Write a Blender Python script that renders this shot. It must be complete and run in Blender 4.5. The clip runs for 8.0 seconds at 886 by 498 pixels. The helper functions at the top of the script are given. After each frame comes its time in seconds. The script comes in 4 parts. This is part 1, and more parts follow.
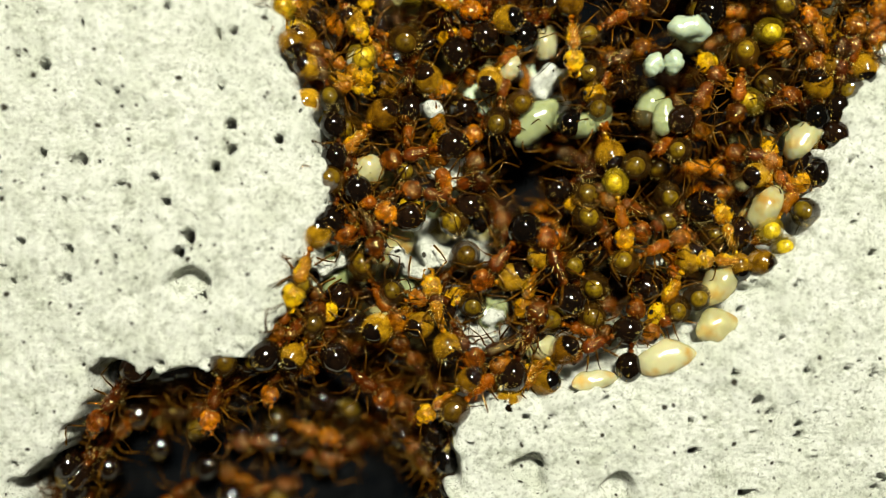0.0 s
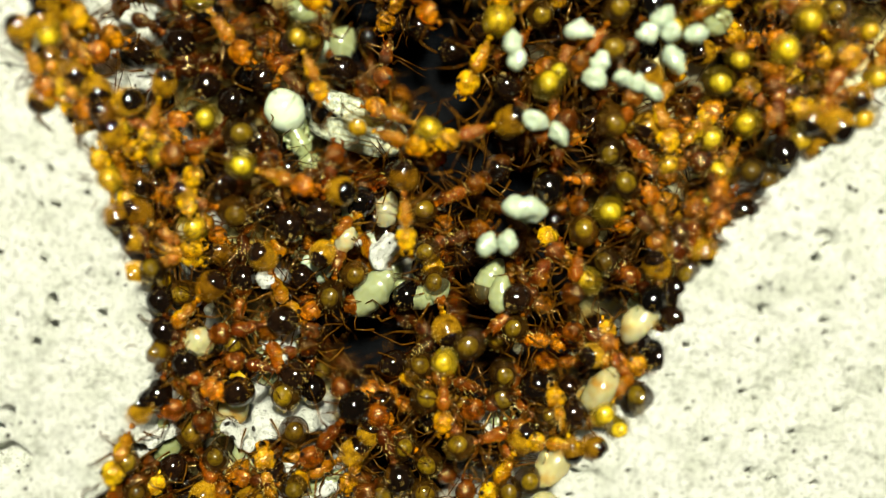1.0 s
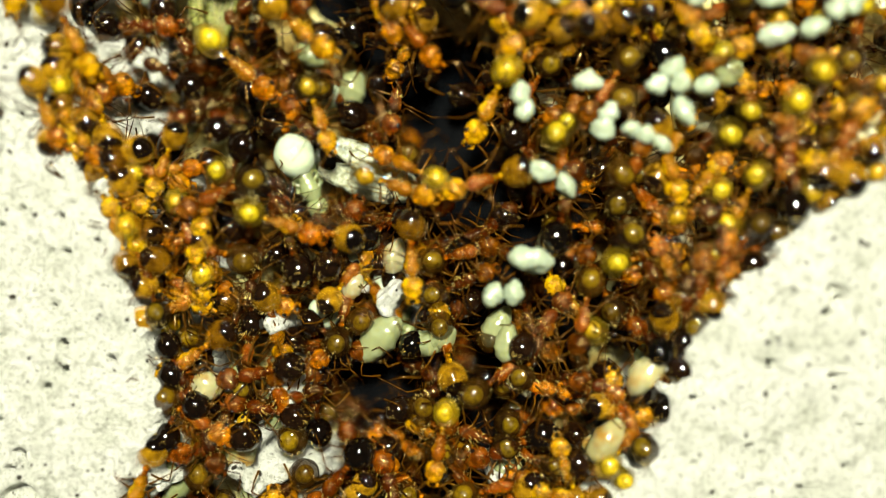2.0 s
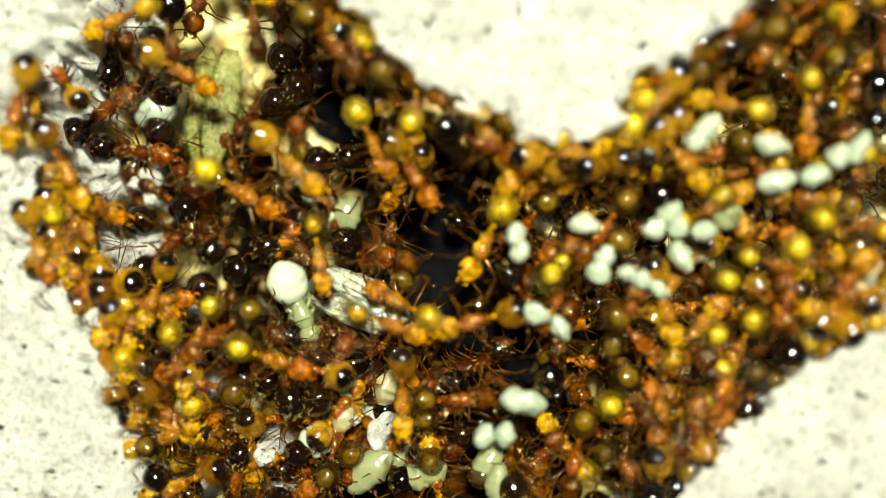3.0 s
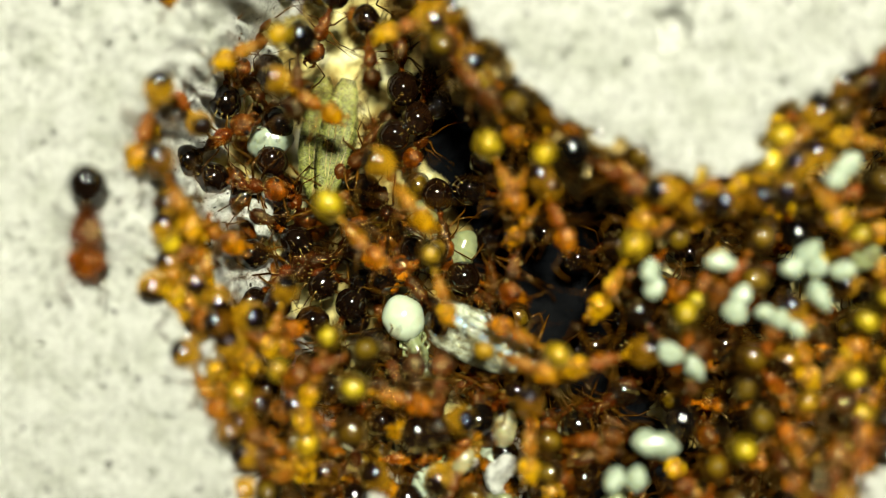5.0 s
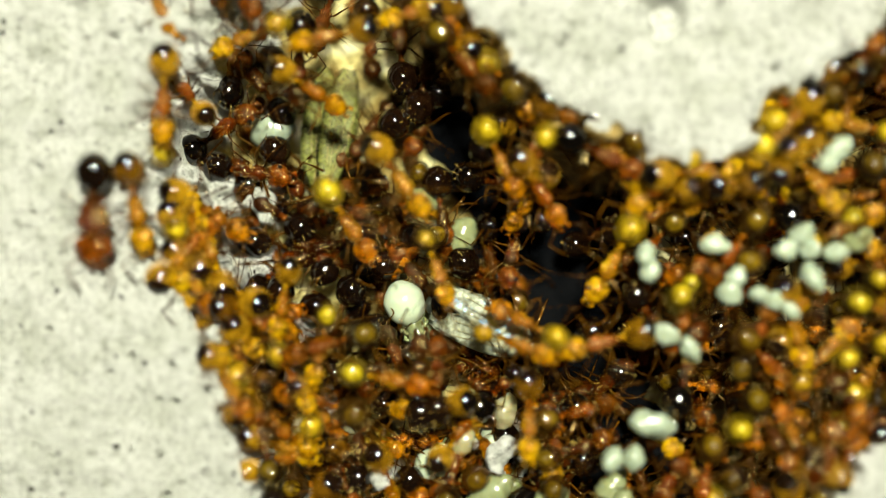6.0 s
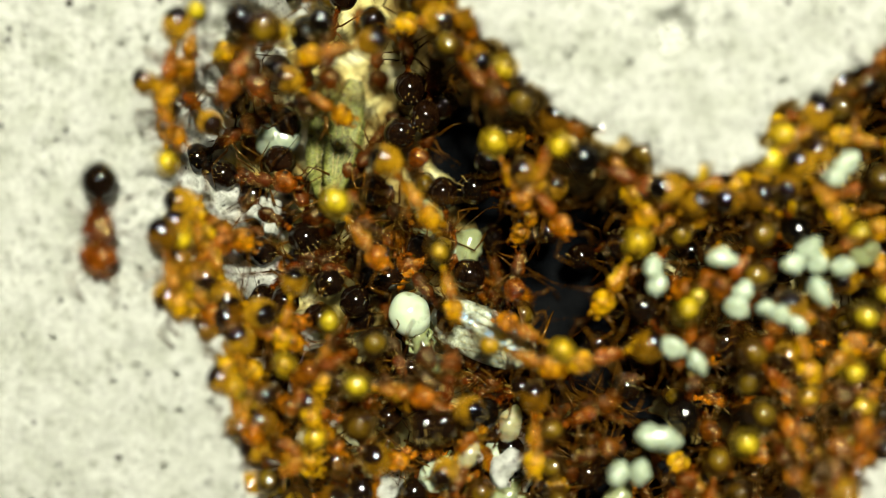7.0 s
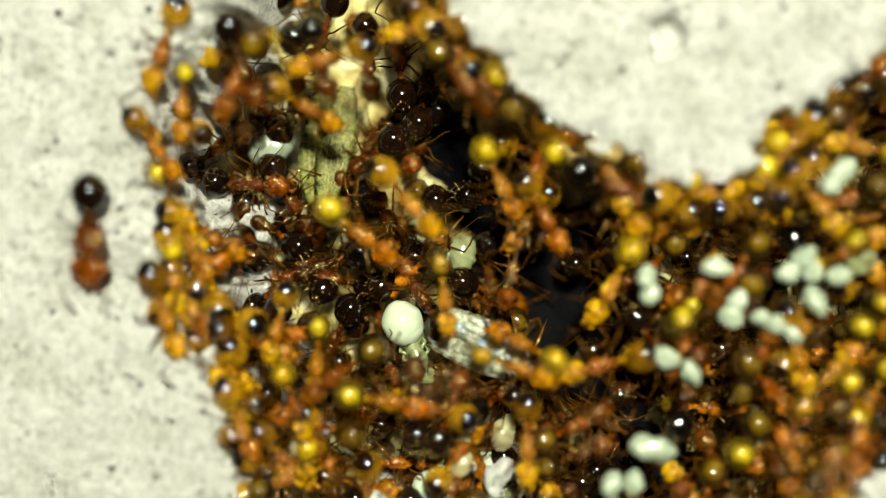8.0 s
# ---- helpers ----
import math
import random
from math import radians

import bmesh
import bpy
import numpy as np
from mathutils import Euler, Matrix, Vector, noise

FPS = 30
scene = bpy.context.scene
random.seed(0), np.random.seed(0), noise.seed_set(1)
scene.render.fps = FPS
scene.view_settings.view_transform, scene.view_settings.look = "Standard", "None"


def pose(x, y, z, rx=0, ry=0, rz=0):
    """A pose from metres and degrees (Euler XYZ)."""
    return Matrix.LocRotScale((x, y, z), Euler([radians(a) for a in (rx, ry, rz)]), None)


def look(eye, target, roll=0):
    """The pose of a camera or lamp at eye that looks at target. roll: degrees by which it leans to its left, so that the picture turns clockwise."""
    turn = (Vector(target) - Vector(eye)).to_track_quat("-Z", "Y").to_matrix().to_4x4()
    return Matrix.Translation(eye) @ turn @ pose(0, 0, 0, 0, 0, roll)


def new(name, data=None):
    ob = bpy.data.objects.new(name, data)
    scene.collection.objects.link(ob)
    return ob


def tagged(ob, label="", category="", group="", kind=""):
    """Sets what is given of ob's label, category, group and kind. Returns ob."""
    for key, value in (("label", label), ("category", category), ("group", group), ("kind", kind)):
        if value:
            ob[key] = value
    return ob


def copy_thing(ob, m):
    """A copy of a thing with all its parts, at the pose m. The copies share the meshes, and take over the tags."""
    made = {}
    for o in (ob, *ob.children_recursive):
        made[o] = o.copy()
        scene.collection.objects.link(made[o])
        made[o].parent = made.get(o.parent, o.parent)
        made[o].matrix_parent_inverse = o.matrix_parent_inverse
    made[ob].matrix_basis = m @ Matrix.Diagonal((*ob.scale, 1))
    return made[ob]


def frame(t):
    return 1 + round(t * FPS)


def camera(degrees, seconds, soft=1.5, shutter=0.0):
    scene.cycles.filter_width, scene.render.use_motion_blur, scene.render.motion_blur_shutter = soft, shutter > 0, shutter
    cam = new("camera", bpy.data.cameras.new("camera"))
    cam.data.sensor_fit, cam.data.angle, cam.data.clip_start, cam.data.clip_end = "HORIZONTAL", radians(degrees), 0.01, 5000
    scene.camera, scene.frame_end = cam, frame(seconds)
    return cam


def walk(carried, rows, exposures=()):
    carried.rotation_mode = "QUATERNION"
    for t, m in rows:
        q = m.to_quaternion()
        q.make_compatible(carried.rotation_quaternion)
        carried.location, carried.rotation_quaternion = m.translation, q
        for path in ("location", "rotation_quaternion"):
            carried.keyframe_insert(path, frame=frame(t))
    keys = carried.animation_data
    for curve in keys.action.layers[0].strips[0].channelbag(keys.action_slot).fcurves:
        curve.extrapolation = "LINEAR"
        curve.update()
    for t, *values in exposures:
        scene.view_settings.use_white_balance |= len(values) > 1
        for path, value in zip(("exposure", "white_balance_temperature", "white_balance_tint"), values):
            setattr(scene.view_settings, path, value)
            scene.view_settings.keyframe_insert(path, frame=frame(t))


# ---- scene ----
MM = 0.001  # all sizes below are in millimetres
cam = camera(50.0, 8.0, soft=0.9, shutter=0.2)
cam.data.dof.use_dof = True
cam.data.dof.focus_distance = 36.4 * MM
cam.data.dof.aperture_fstop = 10.0
# seconds, place in mm, tilt in degrees
PATH = [
    (0, 1.097, 0.295, 35.482, -0.96, -0.55, -2.39),
    (0.2, 1.922, 0.724, 35.196, -0.57, -0.05, -2.16),
    (0.4, 3.176, 2.358, 34.800, -0.27, 0.40, -2.06),
    (0.5, 4.463, 3.018, 34.549, -0.17, 0.60, -2.06),
    (0.6, 5.811, 4.008, 34.556, -0.65, 0.52, -1.91),
    (0.7, 6.421, 4.691, 34.564, -1.15, 0.42, -1.76),
    (0.8, 7.026, 5.371, 34.571, -1.63, 0.33, -1.61),
    (0.9, 7.716, 6.528, 34.579, -2.12, 0.24, -1.47),
    (1, 8.162, 7.769, 34.586, -2.61, 0.15, -1.32),
    (1.2, 8.166, 8.000, 34.478, -2.02, -0.27, -1.29),
    (2.3, 9.241, 12.187, 34.477, -3.26, 2.44, -0.53),
    (2.4, 9.185, 13.238, 34.312, -3.25, 2.35, -0.40),
    (2.5, 9.138, 14.327, 34.012, -3.34, 2.15, -0.27),
    (2.6, 9.414, 15.052, 33.973, -3.27, 2.21, -0.17),
    (2.8, 9.548, 14.999, 33.893, -3.16, 2.32, 0.03),
    (3, 9.579, 14.945, 33.814, -3.04, 2.44, 0.22),
    (3.5, 9.501, 15.431, 33.802, -2.84, 2.59, 0.12),
    (3.6, 8.987, 14.911, 33.675, -2.39, 2.43, 0.24),
    (3.7, 8.126, 14.556, 33.548, -1.93, 2.28, 0.36),
    (3.8, 6.929, 14.762, 33.421, -1.48, 2.12, 0.49),
    (3.9, 5.726, 14.961, 33.294, -1.02, 1.97, 0.62),
    (4, 5.448, 14.969, 33.166, -0.56, 1.82, 0.74),
    (4.5, 4.945, 14.105, 32.976, 0.23, 1.87, 0.98),
    (5.8, 4.177, 14.572, 33.549, -0.26, 1.36, 1.46),
    (5.9, 4.462, 14.204, 33.638, 0.02, 1.63, 1.16),
    (6, 4.625, 13.571, 33.727, 0.30, 1.90, 0.85),
    (6.5, 4.364, 12.809, 33.826, 1.70, 1.27, 1.38),
    (7, 4.130, 13.690, 33.602, 0.80, 1.47, 1.24),
    (7.5, 4.748, 15.201, 33.429, -0.54, 2.00, 1.14),
    (8, 4.850, 14.585, 33.386, -0.09, 2.22, 1.02),
]
walk(cam, [(t, pose(x * MM, y * MM, z * MM, rx, ry, rz)) for t, x, y, z, rx, ry, rz in PATH], [(0.0, 0.0, 6500, 10), (0.5, 0.0, 6500, 10), (1.0, 0.16, 6600, 10), (2.5, 0.18, 6680, 10), (3.5, 0.04, 6600, 10), (4.2, -0.12, 6550, 10), (8.0, -0.16, 6550, 10)])

# ---- world and lamp ----
world = bpy.data.worlds.new("dim_room")
scene.world = world
world.use_nodes = True
world.node_tree.nodes["Background"].inputs["Color"].default_value = (1.0, 0.96, 0.68, 1)
world.node_tree.nodes["Background"].inputs["Strength"].default_value = 0.045

lamp_data = bpy.data.lights.new("desk_lamp", "AREA")
lamp_data.shape, lamp_data.size = "DISK", 18 * MM
lamp_data.energy = 0.61
lamp_data.color = (0.99, 1.0, 0.82)
lamp = new("desk_lamp", lamp_data)
lamp.matrix_world = look((20 * MM, 58 * MM, 115 * MM), (8 * MM, 12 * MM, 0))


# ---- materials ----
def material(name):
    m = bpy.data.materials.new(name)
    m.use_nodes = True
    nodes, links = m.node_tree.nodes, m.node_tree.links
    return m, nodes, links, nodes["Principled BSDF"]


def ramp(nodes, links, source, stops):
    r = nodes.new("ShaderNodeValToRGB")
    while len(r.color_ramp.elements) < len(stops):
        r.color_ramp.elements.new(0.5)
    for e, (at, colour) in zip(r.color_ramp.elements, stops):
        e.position, e.color = at, (*colour, 1)
    links.new(source, r.inputs[0])
    return r.outputs[0]


def grain(nodes, links, per_mm, detail=4.0, where="Object", rough=0.55):
    c = nodes.new("ShaderNodeTexCoord")
    n = nodes.new("ShaderNodeTexNoise")
    n.inputs["Scale"].default_value = per_mm / MM
    n.inputs["Detail"].default_value = detail
    n.inputs["Roughness"].default_value = rough
    links.new(c.outputs[where], n.inputs["Vector"])
    return n.outputs["Fac"]


def bump(nodes, links, bsdf, source, depth_mm, strength=1.0):
    b = nodes.new("ShaderNodeBump")
    b.inputs["Strength"].default_value = strength
    b.inputs["Distance"].default_value = depth_mm * MM
    links.new(source, b.inputs["Height"])
    links.new(b.outputs[0], bsdf.inputs["Normal"])
    return b


def mixed(nodes, links, fac, a, b, blend="MIX"):
    n = nodes.new("ShaderNodeMix")
    n.data_type, n.blend_type = "RGBA", blend
    for value, socket in ((fac, n.inputs[0]), (a, n.inputs[6]), (b, n.inputs[7])):
        if isinstance(value, bpy.types.NodeSocket):
            links.new(value, socket)
        else:
            socket.default_value = value
    return n.outputs[2]


def pore_shade(nodes, links, per_mm, size, share):
    """1 within dots painted for the shade in small air bubbles, 0 between them; a share of the cells has none."""
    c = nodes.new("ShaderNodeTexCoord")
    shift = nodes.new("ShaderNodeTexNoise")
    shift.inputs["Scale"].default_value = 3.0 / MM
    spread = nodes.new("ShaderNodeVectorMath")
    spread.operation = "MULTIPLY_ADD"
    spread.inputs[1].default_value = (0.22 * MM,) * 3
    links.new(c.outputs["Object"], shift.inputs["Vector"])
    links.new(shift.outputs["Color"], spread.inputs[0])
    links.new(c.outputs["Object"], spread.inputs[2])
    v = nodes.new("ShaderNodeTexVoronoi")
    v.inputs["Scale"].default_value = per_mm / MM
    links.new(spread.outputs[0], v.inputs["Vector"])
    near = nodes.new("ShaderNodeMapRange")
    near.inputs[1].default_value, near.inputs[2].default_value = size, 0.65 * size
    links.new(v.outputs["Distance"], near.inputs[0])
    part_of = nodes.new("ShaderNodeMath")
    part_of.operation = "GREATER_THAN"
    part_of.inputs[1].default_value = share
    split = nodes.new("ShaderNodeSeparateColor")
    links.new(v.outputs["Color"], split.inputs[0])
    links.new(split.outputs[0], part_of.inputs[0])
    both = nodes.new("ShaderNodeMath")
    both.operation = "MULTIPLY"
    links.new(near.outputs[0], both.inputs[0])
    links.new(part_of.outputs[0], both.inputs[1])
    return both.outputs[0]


def plaster_material():
    m, nodes, links, p = material("white_plaster")
    coarse = ramp(nodes, links, grain(nodes, links, 0.55, 6, rough=0.6), [(0.34, (0.69, 0.70, 0.61)), (0.56, (0.86, 0.86, 0.795))])
    fine = ramp(nodes, links, grain(nodes, links, 2.4, 5, rough=0.7), [(0.36, (0.42, 0.43, 0.36)), (0.48, (1, 1, 1))])
    sand = ramp(nodes, links, grain(nodes, links, 7.0, 3, rough=0.6), [(0.36, (0.38, 0.38, 0.31)), (0.48, (1, 1, 1))])
    speck = ramp(nodes, links, grain(nodes, links, 5.5, 3), [(0.30, (0.10, 0.09, 0.06)), (0.35, (1, 1, 1))])
    c = mixed(nodes, links, 0.6, coarse, fine, "MULTIPLY")
    c = mixed(nodes, links, 0.5, c, sand, "MULTIPLY")
    c = mixed(nodes, links, 0.8, c, speck, "MULTIPLY")
    # shade inside the smallest air bubbles, painted near-black on the surface
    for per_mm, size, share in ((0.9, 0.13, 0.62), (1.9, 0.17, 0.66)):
        links.new(mixed(nodes, links, pore_shade(nodes, links, per_mm, size, share), c, (0.035, 0.028, 0.018, 1)), p.inputs["Base Color"])
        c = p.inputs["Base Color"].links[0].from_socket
    p.inputs["Roughness"].default_value = 0.9
    p.inputs["Specular IOR Level"].default_value = 0.25
    bump(nodes, links, p, grain(nodes, links, 3.6, 8, rough=0.8), 0.5, 1.0)
    return m


def floor_material(name, stops):
    m, nodes, links, p = material(name)
    links.new(ramp(nodes, links, grain(nodes, links, 0.6, 6), stops), p.inputs["Base Color"])
    p.inputs["Roughness"].default_value = 0.8
    p.inputs["Specular IOR Level"].default_value = 0.0
    bump(nodes, links, p, grain(nodes, links, 3.0, 6), 0.2, 0.8)
    return m


def cuticle(name, low, high, rough, pits, spec=0.5, coat=0.0, clear=0.0, cover=1.0, joined=False, blots=0.75):
    """Ant skin: its colour varies from part to part and over each part."""
    m, nodes, links, p = material(name)
    if joined:
        chance = nodes.new("ShaderNodeNewGeometry").outputs["Random Per Island"]
    else:
        chance = nodes.new("ShaderNodeObjectInfo").outputs["Random"]
    base = ramp(nodes, links, chance, [(0.0, low), (1.0, high)])
    blot = ramp(nodes, links, grain(nodes, links, 3.6, 5, rough=0.65), [(0.40, (0.10, 0.05, 0.03)), (0.60, (1, 1, 1))])
    tint = mixed(nodes, links, blots, base, blot, "MULTIPLY")
    if pits:
        patch = ramp(nodes, links, grain(nodes, links, 1.5, 2), [(0.38, (0.34, 0.14, 0.05)), (0.56, (1, 1, 1))])
        tint = mixed(nodes, links, 0.8, tint, patch, "MULTIPLY")
    links.new(tint, p.inputs["Base Color"])
    p.inputs["Roughness"].default_value = rough
    p.inputs["Specular IOR Level"].default_value = spec
    p.inputs["Coat Weight"].default_value = coat
    p.inputs["Coat Roughness"].default_value = 0.06
    p.inputs["Transmission Weight"].default_value = clear
    p.inputs["Alpha"].default_value = cover
    if pits:
        # close-set round grains over a coarser wrinkling
        c = nodes.new("ShaderNodeTexCoord")
        cells = nodes.new("ShaderNodeTexVoronoi")
        cells.inputs["Scale"].default_value = 13.0 / MM
        links.new(c.outputs["Object"], cells.inputs["Vector"])
        relief = bump(nodes, links, p, cells.outputs["Distance"], -pits, 1.0)
        wrinkle = nodes.new("ShaderNodeBump")
        wrinkle.inputs["Strength"].default_value = 1.0
        wrinkle.inputs["Distance"].default_value = 2.0 * pits * MM
        links.new(grain(nodes, links, 3.4, 3), wrinkle.inputs["Height"])
        links.new(wrinkle.outputs[0], relief.inputs["Normal"])
        links.new(relief.outputs[0], p.inputs["Coat Normal"])
    return m


def soft_body(name, low, high, gut=None, clear=0.15):
    """Brood: moist, pale, light goes into it."""
    m, nodes, links, p = material(name)
    info = nodes.new("ShaderNodeObjectInfo")
    base = ramp(nodes, links, info.outputs["Random"], [(0.0, low), (1.0, high)])
    if gut:
        spot = ramp(nodes, links, grain(nodes, links, 1.1, 2), [(0.52, (1, 1, 1)), (0.68, gut)])
        base = mixed(nodes, links, 0.8, base, spot, "MULTIPLY")
    links.new(base, p.inputs["Base Color"])
    p.inputs["Roughness"].default_value = 0.22
    p.inputs["Transmission Weight"].default_value = clear
    p.inputs["Subsurface Weight"].default_value = 0.5
    p.inputs["Subsurface Radius"].default_value = (1.0, 0.8, 0.45)
    p.inputs["Subsurface Scale"].default_value = 0.35 * MM
    bump(nodes, links, p, grain(nodes, links, 2.5, 2), 0.05, 0.5)
    return m


def wing_material(name, colour, rough, film, cover):
    m, nodes, links, p = material(name)
    fleck = ramp(nodes, links, grain(nodes, links, 5.0, 4, rough=0.7), [(0.40, (0.55, 0.50, 0.35)), (0.55, (1, 1, 1)), (0.66, (1.6, 1.5, 1.1))])
    links.new(mixed(nodes, links, 0.8, colour, fleck, "MULTIPLY"), p.inputs["Base Color"])
    p.inputs["Roughness"].default_value = rough
    p.inputs["Specular IOR Level"].default_value = 0.9 if film else 0.25
    p.inputs["Thin Film Thickness"].default_value = film
    p.inputs["Thin Film IOR"].default_value = 1.5
    p.inputs["Alpha"].default_value = cover
    bump(nodes, links, p, grain(nodes, links, 1.8, 3), 0.12, 0.7)
    return m


PLASTER = plaster_material()
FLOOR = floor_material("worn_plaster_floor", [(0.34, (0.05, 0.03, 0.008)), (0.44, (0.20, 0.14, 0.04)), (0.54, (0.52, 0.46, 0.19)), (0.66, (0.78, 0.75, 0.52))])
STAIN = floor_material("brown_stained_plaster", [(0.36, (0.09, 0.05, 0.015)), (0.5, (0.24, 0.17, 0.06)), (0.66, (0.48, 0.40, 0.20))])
# black floor colour, painted in for the deep shade between the ants
FLOOR_SHADE = floor_material("black_shade_floor", [(0.35, (0.0012, 0.0015, 0.002)), (0.65, (0.004, 0.0042, 0.0045))])
RED = cuticle("red_brown_cuticle", (0.035, 0.007, 0.001), (0.36, 0.092, 0.003), 0.13, 0.024, 0.42, 0.0, 0.62)
RED_JOINED = cuticle("red_brown_cuticle_joined", (0.035, 0.007, 0.001), (0.36, 0.092, 0.003), 0.13, 0.024, 0.42, 0.0, 0.62, 1.0, True)
ORANGE = cuticle("orange_cuticle", (0.60, 0.18, 0.002), (1.0, 0.62, 0.006), 0.13, 0.024, 0.42, 0.0, 0.62, blots=0.7)
RUST = cuticle("rust_cuticle", (0.12, 0.030, 0.001), (0.75, 0.25, 0.004), 0.13, 0.024, 0.42, 0.0, 0.62)
DARK = cuticle("dark_gaster_cuticle", (0.0008, 0.0005, 0.0004), (0.008, 0.003, 0.001), 0.06, 0.0, 0.6)
AMBER = cuticle("amber_gaster_cuticle", (0.006, 0.003, 0.001), (0.04, 0.017, 0.001), 0.06, 0.0, 0.6, 0.0, 0.0, 0.66)
HONEY = cuticle("honey_gaster_cuticle", (0.015, 0.009, 0.001), (0.32, 0.21, 0.006), 0.09, 0.0, 0.5, 0.0, 0.0, 0.36)
CUP = cuticle("orange_gaster_cuticle", (0.20, 0.08, 0.002), (0.70, 0.36, 0.010), 0.10, 0.0, 0.6, 0.0, 0.0, 0.34)
CROP = cuticle("golden_crop_fluid", (0.70, 0.38, 0.003), (1.0, 0.80, 0.015), 0.45, 0.0, 0.5)
CROP_DIM = cuticle("dim_crop_fluid", (0.30, 0.16, 0.003), (1.0, 0.64, 0.010), 0.40, 0.0, 0.5)
CROP.node_tree.nodes["Principled BSDF"].inputs["Metallic"].default_value = 0.25
LEG = cuticle("leg_cuticle", (0.03, 0.009, 0.001), (0.17, 0.070, 0.004), 0.14, 0.0, 0.6, 0.0, 0.45)
LEG_JOINED = cuticle("leg_cuticle_joined", (0.03, 0.009, 0.001), (0.17, 0.070, 0.004), 0.14, 0.0, 0.6, 0.0, 0.45, 1.0, True)
SETA = cuticle("golden_setae", (0.46, 0.30, 0.05), (0.80, 0.60, 0.18), 0.2, 0.0, 0.8)
for skin in (RED, RED_JOINED, ORANGE, RUST, LEG, LEG_JOINED):
    skin.node_tree.nodes["Principled BSDF"].inputs["Specular Tint"].default_value = (1.0, 0.70, 0.30, 1)
EYE = cuticle("eye", (0.006, 0.005, 0.004), (0.01, 0.008, 0.006), 0.12, 0.0)
LARVA = soft_body("white_brood", (0.24, 0.285, 0.20), (0.32, 0.37, 0.275))
YELLOW = soft_body("yellow_brood", (0.74, 0.68, 0.34), (0.84, 0.78, 0.46), (0.92, 0.52, 0.08), 0.74)
PALE_LARVA = soft_body("pale_green_brood", (0.24, 0.27, 0.12), (0.32, 0.35, 0.18), None, 0.45)
PALE = soft_body("pale_callow_skin", (0.24, 0.27, 0.11), (0.30, 0.34, 0.17), None, 0.4)
PALE_BALL = soft_body("milky_pupa_skin", (0.38, 0.44, 0.31), (0.42, 0.48, 0.35), None, 0.12)
WING = wing_material("iridescent_wing_membrane", (0.74, 0.80, 0.62, 1), 0.2, 300, 0.5)
OLIVE_WING = wing_material("olive_wing_membrane", (0.24, 0.26, 0.06, 1), 0.5, 0, 0.66)
VEIN = cuticle("wing_vein", (0.30, 0.24, 0.08), (0.40, 0.33, 0.12), 0.3, 0.0)


# ---- plaster block with its chamber ----
OUTLINE = [
    (-5.2, 22.6), (-7.6, 19.6), (-7.8, 17), (-7.3, 14.2), (-6.2, 12), (-5.1, 10.4), (-4.6, 8.9), (-4.1, 6.9),
    (-3.75, 5.4), (-3.3, 4), (-2.95, 2.6), (-3.45, 0.8), (-4.35, -1.1), (-5.1, -2.8), (-6.1, -3.85), (-8.3, -4.4),
    (-10.8, -4.15), (-13.1, -4.1), (-12.5, -6), (-14.2, -7.7), (-15.3, -9), (-15.7, -15), (1.4, -15),
    (1.4, -9.7), (1.5, -6.6), (2.7, -6.15), (4.2, -6.7), (6.4, -5.8), (8.3, -5.35), (10.9, -4.25), (12.7, -3),
    (14.85, -0.85), (16.2, 1.6), (17.1, 4.4), (18.5, 6.25), (20.4, 8.2), (22.2, 9.4),
]
OUTLINE += [
    (24, 10.6), (28, 12.5), (29.5, 16), (28, 22), (23, 24.5), (19.3, 22.4), (18.2, 21.2), (16.9, 20.2),
    (14.8, 19.3), (14.5, 17.8), (13.9, 17.05), (11.5, 17.4), (9.2, 18.3), (7.6, 19), (6, 20.8), (3.9, 22.8),
    (3.2, 24.2), (2.5, 26.5), (-3, 27),
]


def smooth_ring(points, rounds=2):
    p = np.array(points, float)
    for _ in range(rounds):
        q = np.roll(p, -1, 0)
        p = np.stack([0.8 * p + 0.2 * q, 0.2 * p + 0.8 * q], 1).reshape(-1, 2)
    return p


RING = smooth_ring(OUTLINE)


def inside_by(x, y):
    """How far each point lies inside the chamber's rim (negative: outside), in mm."""
    x, y = np.asarray(x, float), np.asarray(y, float)
    best, odd = np.full(x.shape, 1e9), np.zeros(x.shape, bool)
    for (ax, ay), (bx, by) in zip(RING, np.roll(RING, -1, 0)):
        dx, dy = bx - ax, by - ay
        k = np.clip(((x - ax) * dx + (y - ay) * dy) / (dx * dx + dy * dy + 1e-12), 0, 1)
        best = np.minimum(best, np.hypot(x - ax - k * dx, y - ay - k * dy))
        if dy:
            odd ^= ((ay > y) != (by > y)) & (x < (y - ay) * dx / dy + ax)
    return np.where(odd, best, -best)


def lattice_noise(x, y, size, seed):
    """Smooth noise between -1 and 1 with bumps of that size in mm."""
    table = np.random.RandomState(seed).uniform(-1, 1, (257, 257))
    u, v = x / size + 91.3, y / size + 77.7
    i, j = np.floor(u).astype(int), np.floor(v).astype(int)
    a, b = u - i, v - j
    a, b = a * a * (3 - 2 * a), b * b * (3 - 2 * b)
    i, j = i % 256, j % 256
    low = table[i, j] * (1 - a) + table[i + 1, j] * a
    high = table[i, j + 1] * (1 - a) + table[i + 1, j + 1] * a
    return low * (1 - b) + high * b


def rise(v, a, b):
    k = np.clip((v - a) / (b - a), 0, 1)
    return k * k * (3 - 2 * k)


def floor_depth(x, y):
    return 5.6 - 1.0 * rise(np.asarray(x, float), 6, 14) - 0.6 * rise(-np.asarray(y, float), 3, 6)


